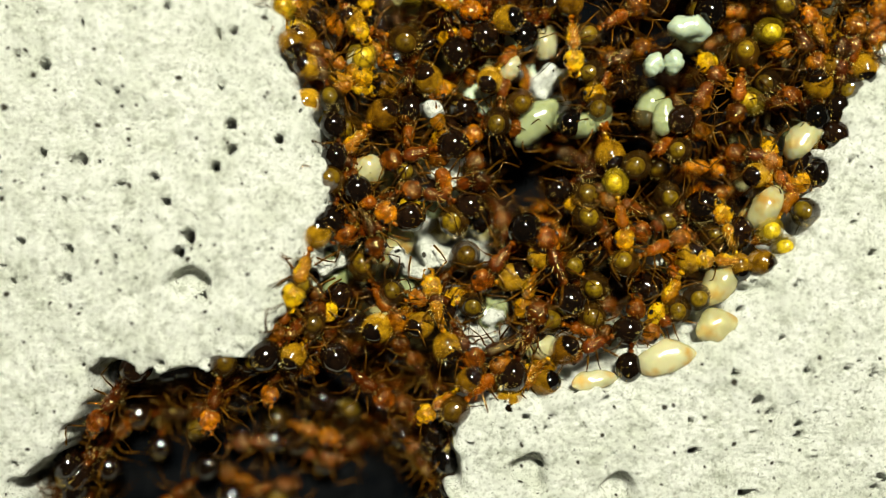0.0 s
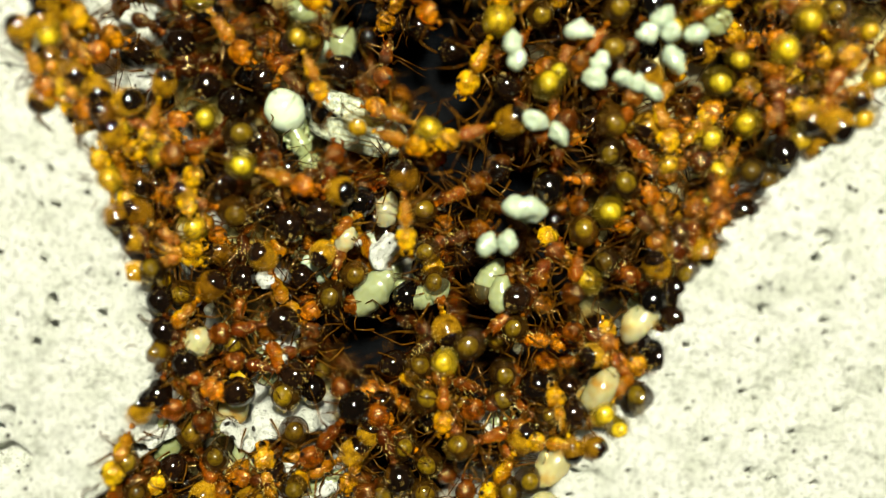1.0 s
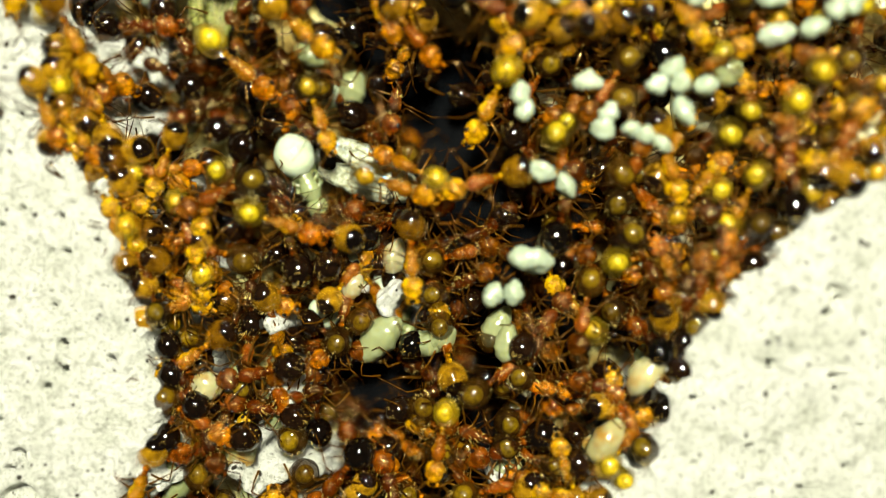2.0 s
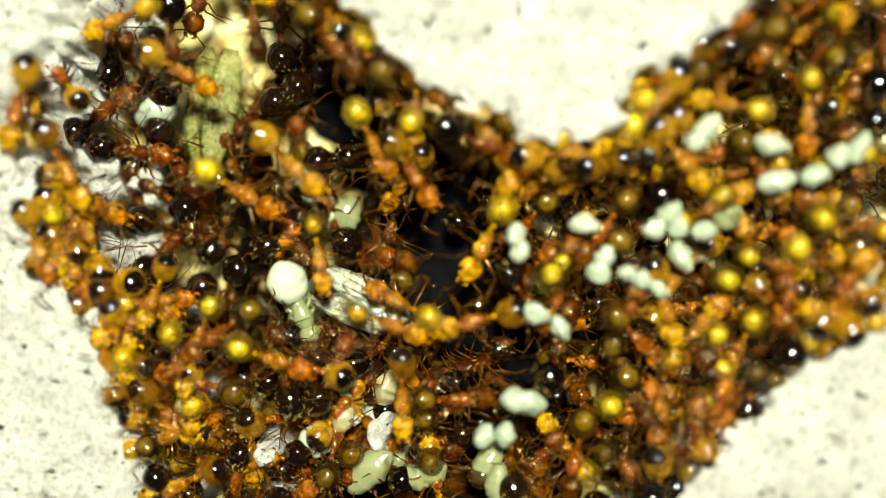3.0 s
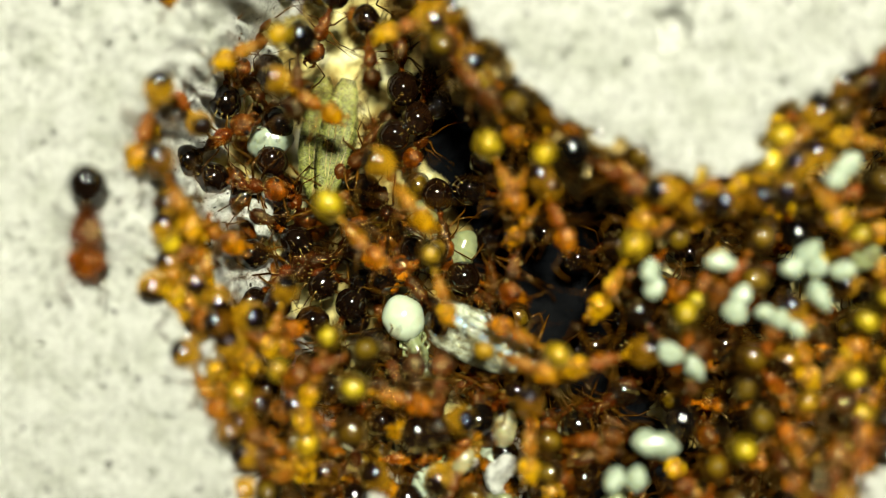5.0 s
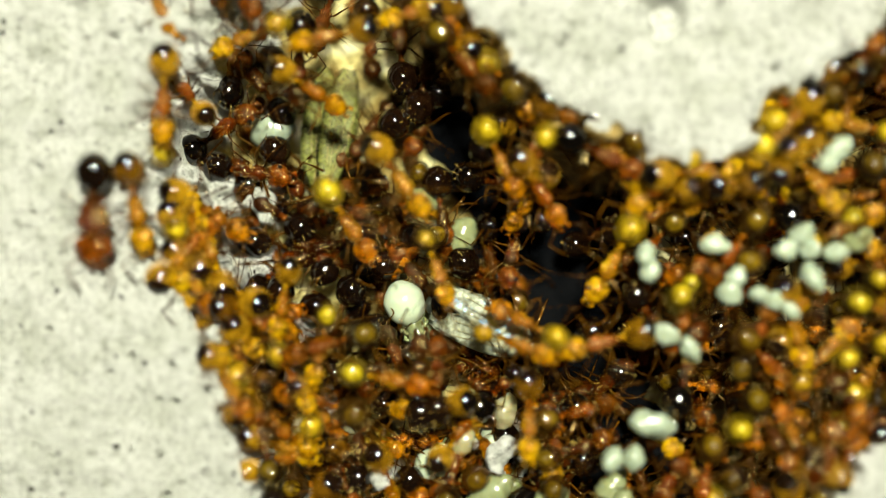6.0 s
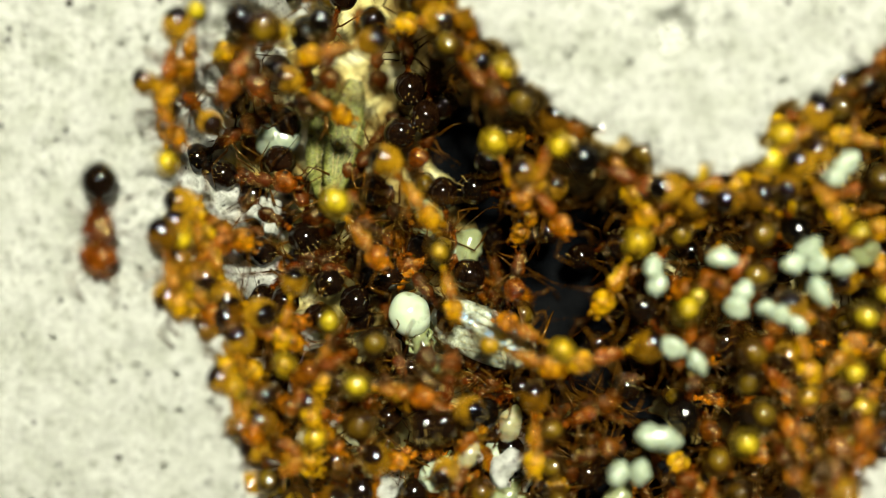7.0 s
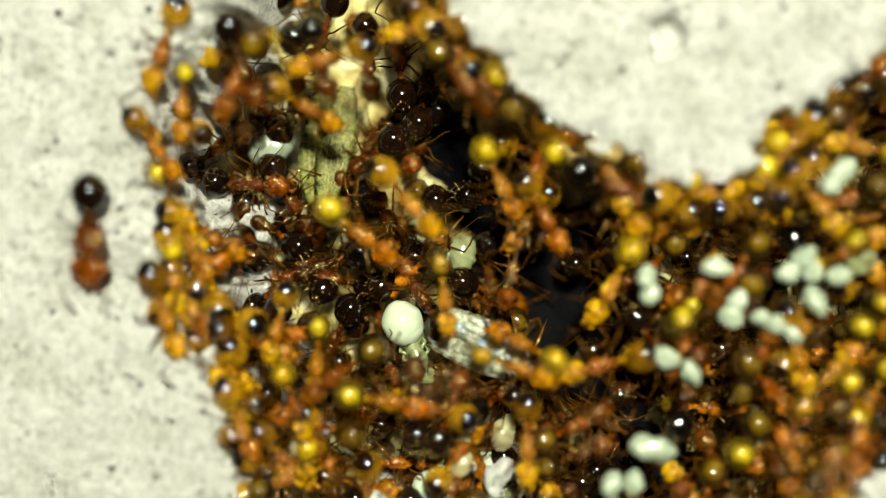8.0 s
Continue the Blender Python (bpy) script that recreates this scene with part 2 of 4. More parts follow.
def build_plaster():
    step, x0, x1, y0, y1 = 0.105, -26.0, 36.0, -22.0, 34.0
    xs, ys = np.arange(x0, x1 + step, step), np.arange(y0, y1 + step, step)
    x, y = np.meshgrid(xs, ys)
    d = inside_by(x, y)
    rim = d + 0.34 * lattice_noise(x, y, 1.3, 1) + 0.42 * lattice_noise(x, y, 0.42, 2)
    # crumbled edge of the gallery
    rim += 0.4 * rise(-y, 2.6, 3.6) * rise(-x, -2.5, -1.5) * lattice_noise(x, y, 0.75, 31)
    uneven = 1 + 1.0 * rise(y, 9.0, 14.0)
    top = 0.24 * lattice_noise(x, y, 3.1, 3) + uneven * (0.13 * lattice_noise(x, y, 0.9, 4) + 0.06 * lattice_noise(x, y, 0.33, 5))
    # worn shoulder of the rim
    top -= 0.22 * np.exp(-np.clip(-rim, 0, None) / 0.3) * (1 + 0.6 * lattice_noise(x, y, 0.8, 6))
    top += np.exp(-np.clip(-rim, 0, None) / 0.9) * (0.16 * lattice_noise(x, y, 0.55, 19) + 0.08 * lattice_noise(x, y, 0.28, 20))
    # air holes in the cast plaster
    rng = np.random.RandomState(8)
    holes = [(hx, hy, r if r > 0.45 else 0.82 * r, 1.3 * r if r > 0.45 else 11.0 * r) for hx, hy, r in PITS]
    for _ in range(1500):
        r = 0.07 + 0.12 * rng.rand() ** 3
        holes.append((rng.uniform(x0, x1), rng.uniform(y0, y1), r, 8.0 * r))
    for hx, hy, r, deep in holes:
        i0, i1 = np.searchsorted(xs, [hx - 2 * r, hx + 2 * r])
        j0, j1 = np.searchsorted(ys, [hy - 2 * r, hy + 2 * r])
        if i0 == i1 or j0 == j1:
            continue
        sx, sy = x[j0:j1, i0:i1], y[j0:j1, i0:i1]
        far = np.hypot(sx - hx, (sy - hy) * (0.8 + 0.5 * rng.rand())) + 0.35 * r * lattice_noise(sx, sy, 0.8 * r + 0.1, 9)
        top[j0:j1, i0:i1] -= deep * (1 - rise(far, 0.55 * r, 1.1 * r))
    low = -floor_depth(x, y) + 0.45 * lattice_noise(x, y, 2.2, 10) + 0.15 * lattice_noise(x, y, 0.6, 11)
    hump = np.zeros_like(x)
    for hx, hy, r in MOUNDS:
        far = np.hypot(x - hx, y - hy) + 0.5 * r * lattice_noise(x, y, 0.7, 14) + 0.25 * r * lattice_noise(x, y, 0.3, 15)
        hump = np.maximum(hump, 1 - rise(far, 0.5 * r, 1.5 * r))
    low = low * (1 - hump) + hump * (-1.35 - 1.9 * rise(y, 8.0, 10.0) + 0.3 * lattice_noise(x, y, 0.8, 16) + 0.15 * lattice_noise(x, y, 0.3, 17))
    k = rise(rim, -0.05, 1.25)
    # the wall slopes gently at the chamber's upper end
    slope = rise(-x, 1.5, 5.0) * rise(y, 10.0, 13.0)
    k = k * (1 - slope) + slope * rise(rim, -0.2, 2.8)
    # the gallery's wall drops sheer
    sheer = rise(-y, 3.6, 4.2) * rise(-x, -2.0, -1.2)
    k = k * (1 - sheer) + sheer * rise(rim, -0.05, 0.5)
    ledge = rise(x, 1.5, 3.5) * rise(-x, -15.5, -13.5) * rise(y, 13.5, 15.0)
    k = k * (1 - ledge) + ledge * rise(rim, -0.1, 2.3)
    z = top * (1 - k) + low * k + 0.25 * k * (1 - k) * lattice_noise(x, y, 0.35, 12) * 4
    ny, nx = x.shape
    verts = np.stack([x, y, z], -1).reshape(-1, 3)
    n = np.arange(nx * ny).reshape(ny, nx)
    quads = np.stack([n[:-1, :-1], n[:-1, 1:], n[1:, 1:], n[1:, :-1]], -1).reshape(-1, 4)
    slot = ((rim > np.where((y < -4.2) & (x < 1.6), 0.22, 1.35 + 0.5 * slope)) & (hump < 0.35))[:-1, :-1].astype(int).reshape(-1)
    # shade of the open spots and the chamber's middle, painted on the floor
    shade = np.min([np.hypot(x - a, y - b) - 1.25 * r for a, b, r in VOIDS], 0) + 0.7 * lattice_noise(x, y, 1.1, 13)
    shade = np.minimum(shade, np.maximum(4.0 - x, x - 11.5) + 1.2 * lattice_noise(x, y, 1.6, 18))
    # the gallery's shade is painted black, from just below its rim
    shade = np.minimum(shade, np.maximum(y + 4.6, x - 1.2) + 0.5 * lattice_noise(x, y, 1.1, 23))
    slot += slot * (shade[:-1, :-1] < 0).astype(int).reshape(-1)
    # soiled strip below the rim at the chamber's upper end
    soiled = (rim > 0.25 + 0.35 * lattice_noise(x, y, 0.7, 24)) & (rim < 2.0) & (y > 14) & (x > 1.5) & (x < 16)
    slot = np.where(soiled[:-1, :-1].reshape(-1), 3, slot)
    # sides and underside of the block
    edge = np.concatenate([n[0, :], n[1:, -1], n[-1, -2::-1], n[-2:0:-1, 0]])
    under = verts[edge].copy()
    under[:, 2] = -14
    first = len(verts)
    ring = np.arange(len(edge))
    after = np.roll(ring, -1)
    skirt = np.stack([edge[after], edge[ring], first + ring, first + after], -1)
    verts = np.concatenate([verts, under]) * MM
    mesh = bpy.data.meshes.new("plaster_block")
    faces = quads.tolist() + skirt.tolist() + [(first + ring[::-1]).tolist()]
    mesh.from_pydata(verts.tolist(), [], faces)
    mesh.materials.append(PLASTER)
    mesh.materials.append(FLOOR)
    mesh.materials.append(FLOOR_SHADE)
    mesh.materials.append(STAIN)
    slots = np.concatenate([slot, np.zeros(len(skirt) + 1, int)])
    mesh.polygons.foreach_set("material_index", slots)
    mesh.polygons.foreach_set("use_smooth", np.concatenate([np.ones(len(quads), bool), np.zeros(len(skirt) + 1, bool)]))
    return tagged(new("ground", mesh), "white cast plaster nest block with a hollow chamber", "plaster nest", kind="structure")


# where the floor stays open, painted black for its shade
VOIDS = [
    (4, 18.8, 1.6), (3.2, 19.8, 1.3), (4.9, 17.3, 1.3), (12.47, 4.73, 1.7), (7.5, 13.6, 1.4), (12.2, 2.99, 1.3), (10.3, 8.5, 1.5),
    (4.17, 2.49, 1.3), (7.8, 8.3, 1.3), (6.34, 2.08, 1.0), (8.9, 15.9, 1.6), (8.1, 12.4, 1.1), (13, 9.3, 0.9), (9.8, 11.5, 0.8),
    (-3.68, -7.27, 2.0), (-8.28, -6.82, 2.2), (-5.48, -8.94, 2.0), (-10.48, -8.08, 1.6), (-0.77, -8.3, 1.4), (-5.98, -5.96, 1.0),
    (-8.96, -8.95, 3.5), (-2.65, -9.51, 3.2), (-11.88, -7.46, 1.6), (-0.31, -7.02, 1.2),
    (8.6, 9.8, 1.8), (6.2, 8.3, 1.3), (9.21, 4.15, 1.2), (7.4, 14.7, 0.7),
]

# rises of clean plaster in the chamber floor: place and radius
MOUNDS = [
    (-2.94, -0.78, 0.8), (0.37, -1.21, 0.7), (2.51, -3.76, 0.9), (-0.41, -0.52, 0.6), (8.24, -4.31, 0.5), (5.64, 5.87, 1.0), (9.8, -1.03, 0.5), (0.85, -0.54, 0.8),
    (2.6, -0.65, 0.6), (3.19, -3.09, 0.7), (1.92, -2.49, 0.6), (1.61, 2.65, 0.8), (0.56, 0.83, 0.5), (-5.4, 15.8, 0.9), (-1.94, 6.89, 0.7), (1.31, 5.09, 0.6),
    (-3.8, 15.4, 0.9), (-6.1, 16.3, 0.6), (-5.1, 13.8, 0.7), (-6.4, 13.8, 0.6), (-2.7, 10.2, 0.8), (-4.2, 13, 0.9),
]

# larger air holes: place and radius
PITS = [
    (-13.21, 7.21, 0.32), (-11.98, 3.6, 0.25), (-8.76, 1.88, 0.2), (-8.49, -0.04, 0.3), (-8.08, 0.5, 0.3), (-6.89, 3.08, 0.26),
    (-6.33, 3.73, 0.25), (-6.28, 4.66, 0.26), (-4.58, 4.09, 0.28), (-14.29, 0.62, 0.22), (-12.69, -0.88, 0.3), (-8.19, -1.18, 0.75),
    (12.94, -6.58, 0.24), (10.53, -8.34, 0.26), (14.84, -5.42, 0.18), (12.14, -5.39, 0.15), (4.24, -8.85, 0.75), (7.64, -9.69, 0.7),
    (12.44, -10.04, 0.35), (14.55, -7.99, 0.18), (-10.53, 2.65, 0.18), (-13.44, 3.89, 0.2),
]
PITS += [
    (11.26, 22.1, 0.75), (18.95, 0.62, 0.2), (19.15, -2.31, 0.22), (22, 6.11, 0.55), (19.7, 3.7, 0.2),
]


# ---- shapes ----
def ball(bm, centre, radii, segs=18, rings=12, shape=None):
    """A rounded body; shape(p) may bend its unit points."""
    made = bmesh.ops.create_uvsphere(bm, u_segments=segs, v_segments=rings, radius=1)["verts"]
    for v in made:
        p = v.co.copy()
        # poles lie along the body
        p = Vector((p.x, p.z, -p.y))
        if shape:
            p = shape(p)
        v.co = Vector((centre[0] + p.x * radii[0], centre[1] + p.y * radii[1], centre[2] + p.z * radii[2])) * MM
    return made


def tube(bm, points, radii, sides=6):
    """A jointed limb along the points."""
    rings = []
    pts = [Vector(p) for p in points]
    for n, p in enumerate(pts):
        way = (pts[min(n + 1, len(pts) - 1)] - pts[max(n - 1, 0)]).normalized()
        a = way.cross(Vector((0, 0, 1)))
        a = a.normalized() if a.length > 1e-3 else Vector((1, 0, 0))
        b = way.cross(a)
        rings.append([bm.verts.new((p + radii[n] * (a * math.cos(q) + b * math.sin(q))) * MM) for q in (2 * math.pi * k / sides for k in range(sides))])
    for one, two in zip(rings, rings[1:]):
        for k in range(sides):
            bm.faces.new((one[k], one[(k + 1) % sides], two[(k + 1) % sides], two[k]))
    bm.faces.new(rings[0][::-1])
    bm.faces.new(rings[-1])


def part(name, bm, mat, parent, label=""):
    mesh = bpy.data.meshes.new(name)
    bmesh.ops.recalc_face_normals(bm, faces=bm.faces)
    bm.to_mesh(mesh)
    bm.free()
    mesh.materials.append(mat)
    mesh.polygons.foreach_set("use_smooth", np.ones(len(mesh.polygons), bool))
    ob = new(name, mesh)
    ob.parent = parent
    return tagged(ob, label)


def gaster_shape(p):
    """Swollen drop with a blunt front and a pointed tip, stepped where the plates overlap."""
    along = -p.y
    swell = 1.0 - 0.22 * max(0.0, along - 0.35) ** 1.3
    step = 1.0 + 0.018 * math.sin(7.5 * along)
    return Vector((p.x * swell * step, p.y, p.z * swell * step))


def head_shape(p):
    """Heart-like head, notched behind and narrower in front."""
    wide = 1.0 - 0.24 * max(0.0, p.y)
    notch = 0.16 * math.exp(-((p.x / 0.35) ** 2)) if p.y < -0.3 else 0.0
    return Vector((p.x * wide, p.y + notch, p.z * (1.0 - 0.12 * p.y)))


def thorax_shape(p):
    waist = 1.0 - 0.26 * math.exp(-(((p.y + 0.15) / 0.22) ** 2))
    return Vector((p.x * waist * (1 + 0.18 * p.y), p.y, p.z * waist))


def sculptured(shape, seed, depth=0.10):
    """The same form with uneven, wrinkled skin."""
    shift = Vector((seed * 3.7, seed * 1.3, 5.1))

    def form(p):
        k = 1.0 + depth * (noise.noise(3.2 * p + shift) + 0.6 * noise.noise(6.1 * p - shift))
        return shape(p) * k
    return form


GASTER = (0.0, -1.36, 0.66)  # the gaster's middle in the ant's own space


def hairs(bm, centre, radii, count, length, rng):
    for _ in range(count):
        v = Vector((rng.gauss(0, 1), rng.gauss(0, 1), abs(rng.gauss(0, 1)) + 0.1)).normalized()
        root = Vector((centre[0] + v.x * radii[0], centre[1] + v.y * radii[1], centre[2] + v.z * radii[2]))
        tip = root + (v + Vector((0, -0.5, 0))).normalized() * length
        side = v.cross(Vector((0.3, 0.8, 0.2))).normalized() * 0.006
        bm.faces.new([bm.verts.new(q * MM) for q in (root - side, root + side, tip)])


def build_ant(gaster_mat, body_mat, gait, gaster_label, seed, stout=1.0):
    rng = random.Random(seed)
    root = new("ant")
    bm = bmesh.new()
    ball(bm, GASTER, (0.55, 0.61, 0.53), 24, 16, gaster_shape)
    gaster = part("gaster", bm, gaster_mat, root, gaster_label)
    bm = bmesh.new()
    hairs(bm, GASTER, (0.53, 0.58, 0.51), 44, 0.14, rng)
    tagged(part("setae", bm, SETA, gaster, "fine golden hairs"), kind="stuff")
    if gaster_mat == CUP:
        bm = bmesh.new()
        ball(bm, (rng.uniform(-0.1, 0.1), GASTER[1] + rng.choice((-0.12, 0.1)), GASTER[2] + 0.07), (0.47, 0.50, 0.46), 18, 12, gaster_shape)
        part("crop", bm, DARK, gaster, "black-brown fluid showing through the skin")
    if gaster_mat in (AMBER, HONEY):
        bm = bmesh.new()
        ball(bm, (rng.uniform(-0.12, 0.12), GASTER[1] + rng.uniform(-0.15, 0.15), GASTER[2] + 0.1), (0.33, 0.37, 0.33), 16, 12, gaster_shape)
        part("crop", bm, CROP if gaster_mat == HONEY else CROP_DIM, gaster, "golden fluid showing through the skin")
    bm = bmesh.new()
    ball(bm, (0, -0.72, 0.66), (0.13, 0.12, 0.17), 10, 8)
    ball(bm, (0, -0.52, 0.64), (0.11 * stout ** 2, 0.12, 0.14), 10, 8)
    part("petiole", bm, body_mat, root)
    bm = bmesh.new()
    ball(bm, (0, 0.02, 0.70), (0.30 * stout, 0.52, 0.28), 22, 16, sculptured(thorax_shape, seed))
    ball(bm, (0, 0.30, 0.76), (0.27 * stout, 0.26, 0.23), 16, 10, sculptured(lambda p: p, seed + 2))
    for s in (-1, 1):
        tube(bm, [(0.12 * s, -0.40, 0.84), (0.17 * s, -0.58, 0.93)], [0.035, 0.008], 5)
    thorax = part("thorax", bm, body_mat, root)
    bm = bmesh.new()
    hairs(bm, (0, 0.1, 0.72), (0.28, 0.48, 0.26), 46, 0.19, rng)
    tagged(part("setae", bm, SETA, thorax, "fine golden hairs"), kind="stuff")
    bm = bmesh.new()
    ball(bm, (0, 0.98, 0.68), (0.22 + 0.21 * stout, 0.46, 0.32), 24, 16, sculptured(head_shape, seed + 1, 0.08))
    ball(bm, (0, 0.55, 0.70), (0.11, 0.10, 0.11), 8, 6)
    for s in (-1, 1):
        tube(bm, [(0.16 * s, 1.36, 0.62), (0.20 * s, 1.52, 0.58), (0.05 * s, 1.62, 0.56)], [0.09, 0.07, 0.02], 6)
    head = part("head", bm, body_mat, root)
    bm = bmesh.new()
    hairs(bm, (0, 0.98, 0.68), (0.41, 0.44, 0.30), 34, 0.16, rng)
    tagged(part("setae", bm, SETA, head, "fine golden hairs"), kind="stuff")
    for s in (-1, 1):
        bm = bmesh.new()
        ball(bm, (0.375 * s, 1.02, 0.78), (0.07, 0.10, 0.09), 8, 6)
        part("eye", bm, EYE, head)
        bm = bmesh.new()
        bend = rng.uniform(-0.2, 0.2)
        tube(bm, [(0.17 * s, 1.30, 0.80), (0.45 * s, 1.55 + bend, 1.02), (0.72 * s, 1.72 + bend, 1.05)], [0.022, 0.025, 0.028])
        tube(bm, [(0.72 * s, 1.72 + bend, 1.05), (0.62 * s, 2.05 + bend, 0.9), (0.45 * s, 2.38 + bend, 0.72)], [0.022, 0.032, 0.046])
        part("antenna", bm, LEG, head)
    for n, (fore, reach) in enumerate(((0.34, 0.9), (0.08, 0.1), (-0.16, -0.85))):
        for s in (-1, 1):
            swing = gait * (0.22 if (n + (s > 0)) % 2 else -0.22) + rng.uniform(-0.12, 0.12)
            bm = bmesh.new()
            hip = (0.20 * s, fore, 0.52)
            knee = (0.78 * s, fore + 0.45 * reach + swing, 0.98)
            ankle = (1.22 * s, fore + 0.85 * reach + 1.4 * swing, 0.22)
            toe = (1.50 * s, fore + 1.05 * reach + 1.6 * swing, 0.02)
            tube(bm, [hip, (0.34 * s, fore + 0.1 * reach, 0.60), (0.6 * s, fore + 0.3 * reach + swing * 0.7, 0.86), knee], [0.034, 0.042, 0.034, 0.018])
            tube(bm, [knee, tuple(0.5 * (a + b) for a, b in zip(knee, ankle)), ankle], [0.018, 0.024, 0.012])
            tube(bm, [ankle, toe], [0.012, 0.007])
            part("leg", bm, LEG, root)
    return root
build_plaster()

# ---- the colony ----
# where nothing lies over the brood and the wings
CLEAR = [
    (9.7, -4.53, 1.1), (11.74, -3.39, 0.9), (6.98, -5.36, 0.8),
    (2.0, 11.7, 1.1), (2.6, 10.4, 0.9), (4, 11.7, 1.2), (5.4, 11.1, 1.1), (6.6, 10.5, 0.9), (-0.8, 20.8, 1.2), (-1.1, 18.6, 1.2),
    (-3, 18.6, 1.2), (4.2, 14.3, 0.9), (2.6, 15.6, 0.9),
    (-2.45, -1.17, 0.75), (0.95, -0.44, 0.75), (2.6, -0.46, 0.75), (3.19, -2.99, 0.75), (1.34, -4.03, 0.75), (5.13, -4.28, 0.75), (0.08, -1.21, 0.75), (0.56, -0.24, 0.75), (0.27, -1.4, 0.75), (-2.55, -1.08, 0.75), (3.48, -2.8, 0.75), (0.95, 0.92, 0.75),
]

CLEAR += [(5.5, 5.8, 0.7), (7.06, 4.23, 0.5), (15.2, 3.25, 0.8), (13.8, 0.7, 0.8), (11.94, -2.06, 0.7), (-0.3, -0.2, 1.0), (2.5, -3.6, 0.7), (6.0, 7.7, 0.7), (10.1, 4.3, 0.6), (-5.3, 15.8, 0.8), (-4.2, 13.0, 0.9), (-2.7, 10.2, 0.8)]
SPARED = CLEAR + [v for v in VOIDS if v[1] > 9]

STOCK = {
    "dark": [build_ant(DARK, RED, g, "glossy black-brown gaster", n) for n, g in enumerate((1, -1, 0.3))],
    "tawny": [build_ant(CUP, ORANGE, g, "orange-rimmed black gaster", n + 9) for n, g in enumerate((1, -1, 0.3))],
    "amber": [build_ant(AMBER, RUST, g, "swollen translucent amber gaster", n + 5) for n, g in enumerate((1, -1, 0.3))],
    "honey": [build_ant(HONEY, ORANGE, g, "swollen golden gaster full of fluid", n + 13) for n, g in enumerate((1, -1, 0.3))],
    "stout": [build_ant(DARK, RED, 0.3, "glossy black-brown gaster", 17, 1.9)],
}
LABELS = {
    "tawny": "tawny orange ant with an orange-rimmed black gaster in the crowd",
    "dark": "red-brown ant with a glossy black gaster in the crowd",
    "honey": "bright orange ant with a swollen golden gaster in the crowd",
    "stout": "stout red-brown ant resting on the white plaster",
    "amber": "orange-brown ant with a swollen amber gaster in the crowd",
}
used, placed = set(), []
dice = random.Random(11)


def head_of(x, y, heading):
    return x + 2.5 * math.cos(radians(heading)), y + 2.5 * math.sin(radians(heading))


def clear_heading(x, y, heading):
    """The heading nearest to the wished one that keeps the head within the rim."""
    for turn in (0, 25, -25, 50, -50, 80, -80, 110, -110, 150, -150, 180):
        hx, hy = head_of(x, y, heading + turn)
        mx, my = 0.5 * (x + hx), 0.5 * (y + hy)
        if inside_by(hx, hy) > 0.1 and not any((p - a) ** 2 + (q - b) ** 2 < 0.6 * r * r for p, q in ((hx, hy), (mx, my)) for a, b, r in SPARED):
            return heading + turn
    return heading


def ant_pose(x, y, z, heading, pitch, roll):
    m = Matrix.Translation((x * MM, y * MM, z * MM)) @ Euler((0, 0, radians(heading - 90))).to_matrix().to_4x4()
    return m @ Euler((radians(pitch), radians(roll), 0)).to_matrix().to_4x4() @ Matrix.Translation(Vector(GASTER) * -MM)


def ant(kind, x, y, z, heading, pitch=None, roll=None, free=False, size=None):
    """An ant whose gaster's middle is at x, y, z and whose head points to heading (degrees from +x)."""
    gallery = x < 1.6 and y < -4.5
    tawny_share = 0.0 if gallery else 0.85 if x > 14 and y > 8 else 0.8 if x > 11 and y > 5 else 0.38 if -3 < x < 11 and 4 < y < 9.5 else 0.3 if y < 5 or (4 < x < 12 and y < 12) else 0.8 if x < -2 else 0.6
    if gallery:
        z -= 2.0
    # gallery shade put into colour: most amber ants there become dark ones
    if gallery and kind == "amber" and dice.random() < 0.6:
        kind = "dark"
    if kind == "dark" and not free and z > -2.4 and dice.random() < tawny_share:
        kind = "tawny"
    if kind == "amber" and not free and x < 3 and y > 13 and z > -1.5 and dice.random() < 0.25:
        kind = "tawny"
    if kind == "amber" and y > 5 - 0.5 * x and dice.random() < (0.45 if -3 < x < 11 and y < 10 else 0.5 if x < 16 else 0.65):
        kind = "honey"
    pitch = dice.uniform(-22, 8) if pitch is None else pitch
    roll = dice.uniform(-25, 25) if roll is None else roll
    if not free:
        heading = clear_heading(x, y, heading)
    size = size or dice.uniform(0.88, 1.12)
    m = ant_pose(x, y, z, heading, pitch, roll) @ Matrix.Diagonal((size, size, size, 1))
    source = dice.choice(STOCK[kind])
    if source.name not in used:
        used.add(source.name)
        source.matrix_basis = m
        made = source
    else:
        m0 = source.matrix_basis.copy()
        s0 = m0.to_scale()
        made = copy_thing(source, m @ Matrix.Diagonal((1 / s0.x, 1 / s0.y, 1 / s0.z, 1)))
    placed.append((x, y, z, heading, made))
    return tagged(made, LABELS[kind], "ant", "ants of the colony")


# dark gasters
ant("dark", -3.54, 5.46, -0.8, 20)
ant("dark", -2.53, 3.35, -0.8, -80)
ant("dark", -1.72, 3.51, -1.6, 60)
ant("dark", 2.82, 0.72, -2, 90)
ant("dark", -2.61, -2.06, -1.5, -100)
ant("dark", 1.39, -4.06, -1.3, 100)
ant("dark", 4.67, -3.79, -1.2, 150)
ant("dark", 3.64, -6.28, -0.7, 35)
ant("dark", 2.53, 5.16, -2, -30)
ant("dark", 2.98, 8.41, -2, -100)
ant("dark", 4.91, 8.25, -2, 60)
ant("dark", 8.65, 0.12, -2, 150)
ant("dark", 12.74, -0.25, -0.8, -70)
ant("dark", 15.95, 1.9, -0.8, 110)
ant("dark", 13.69, 2, -1.2, 340)
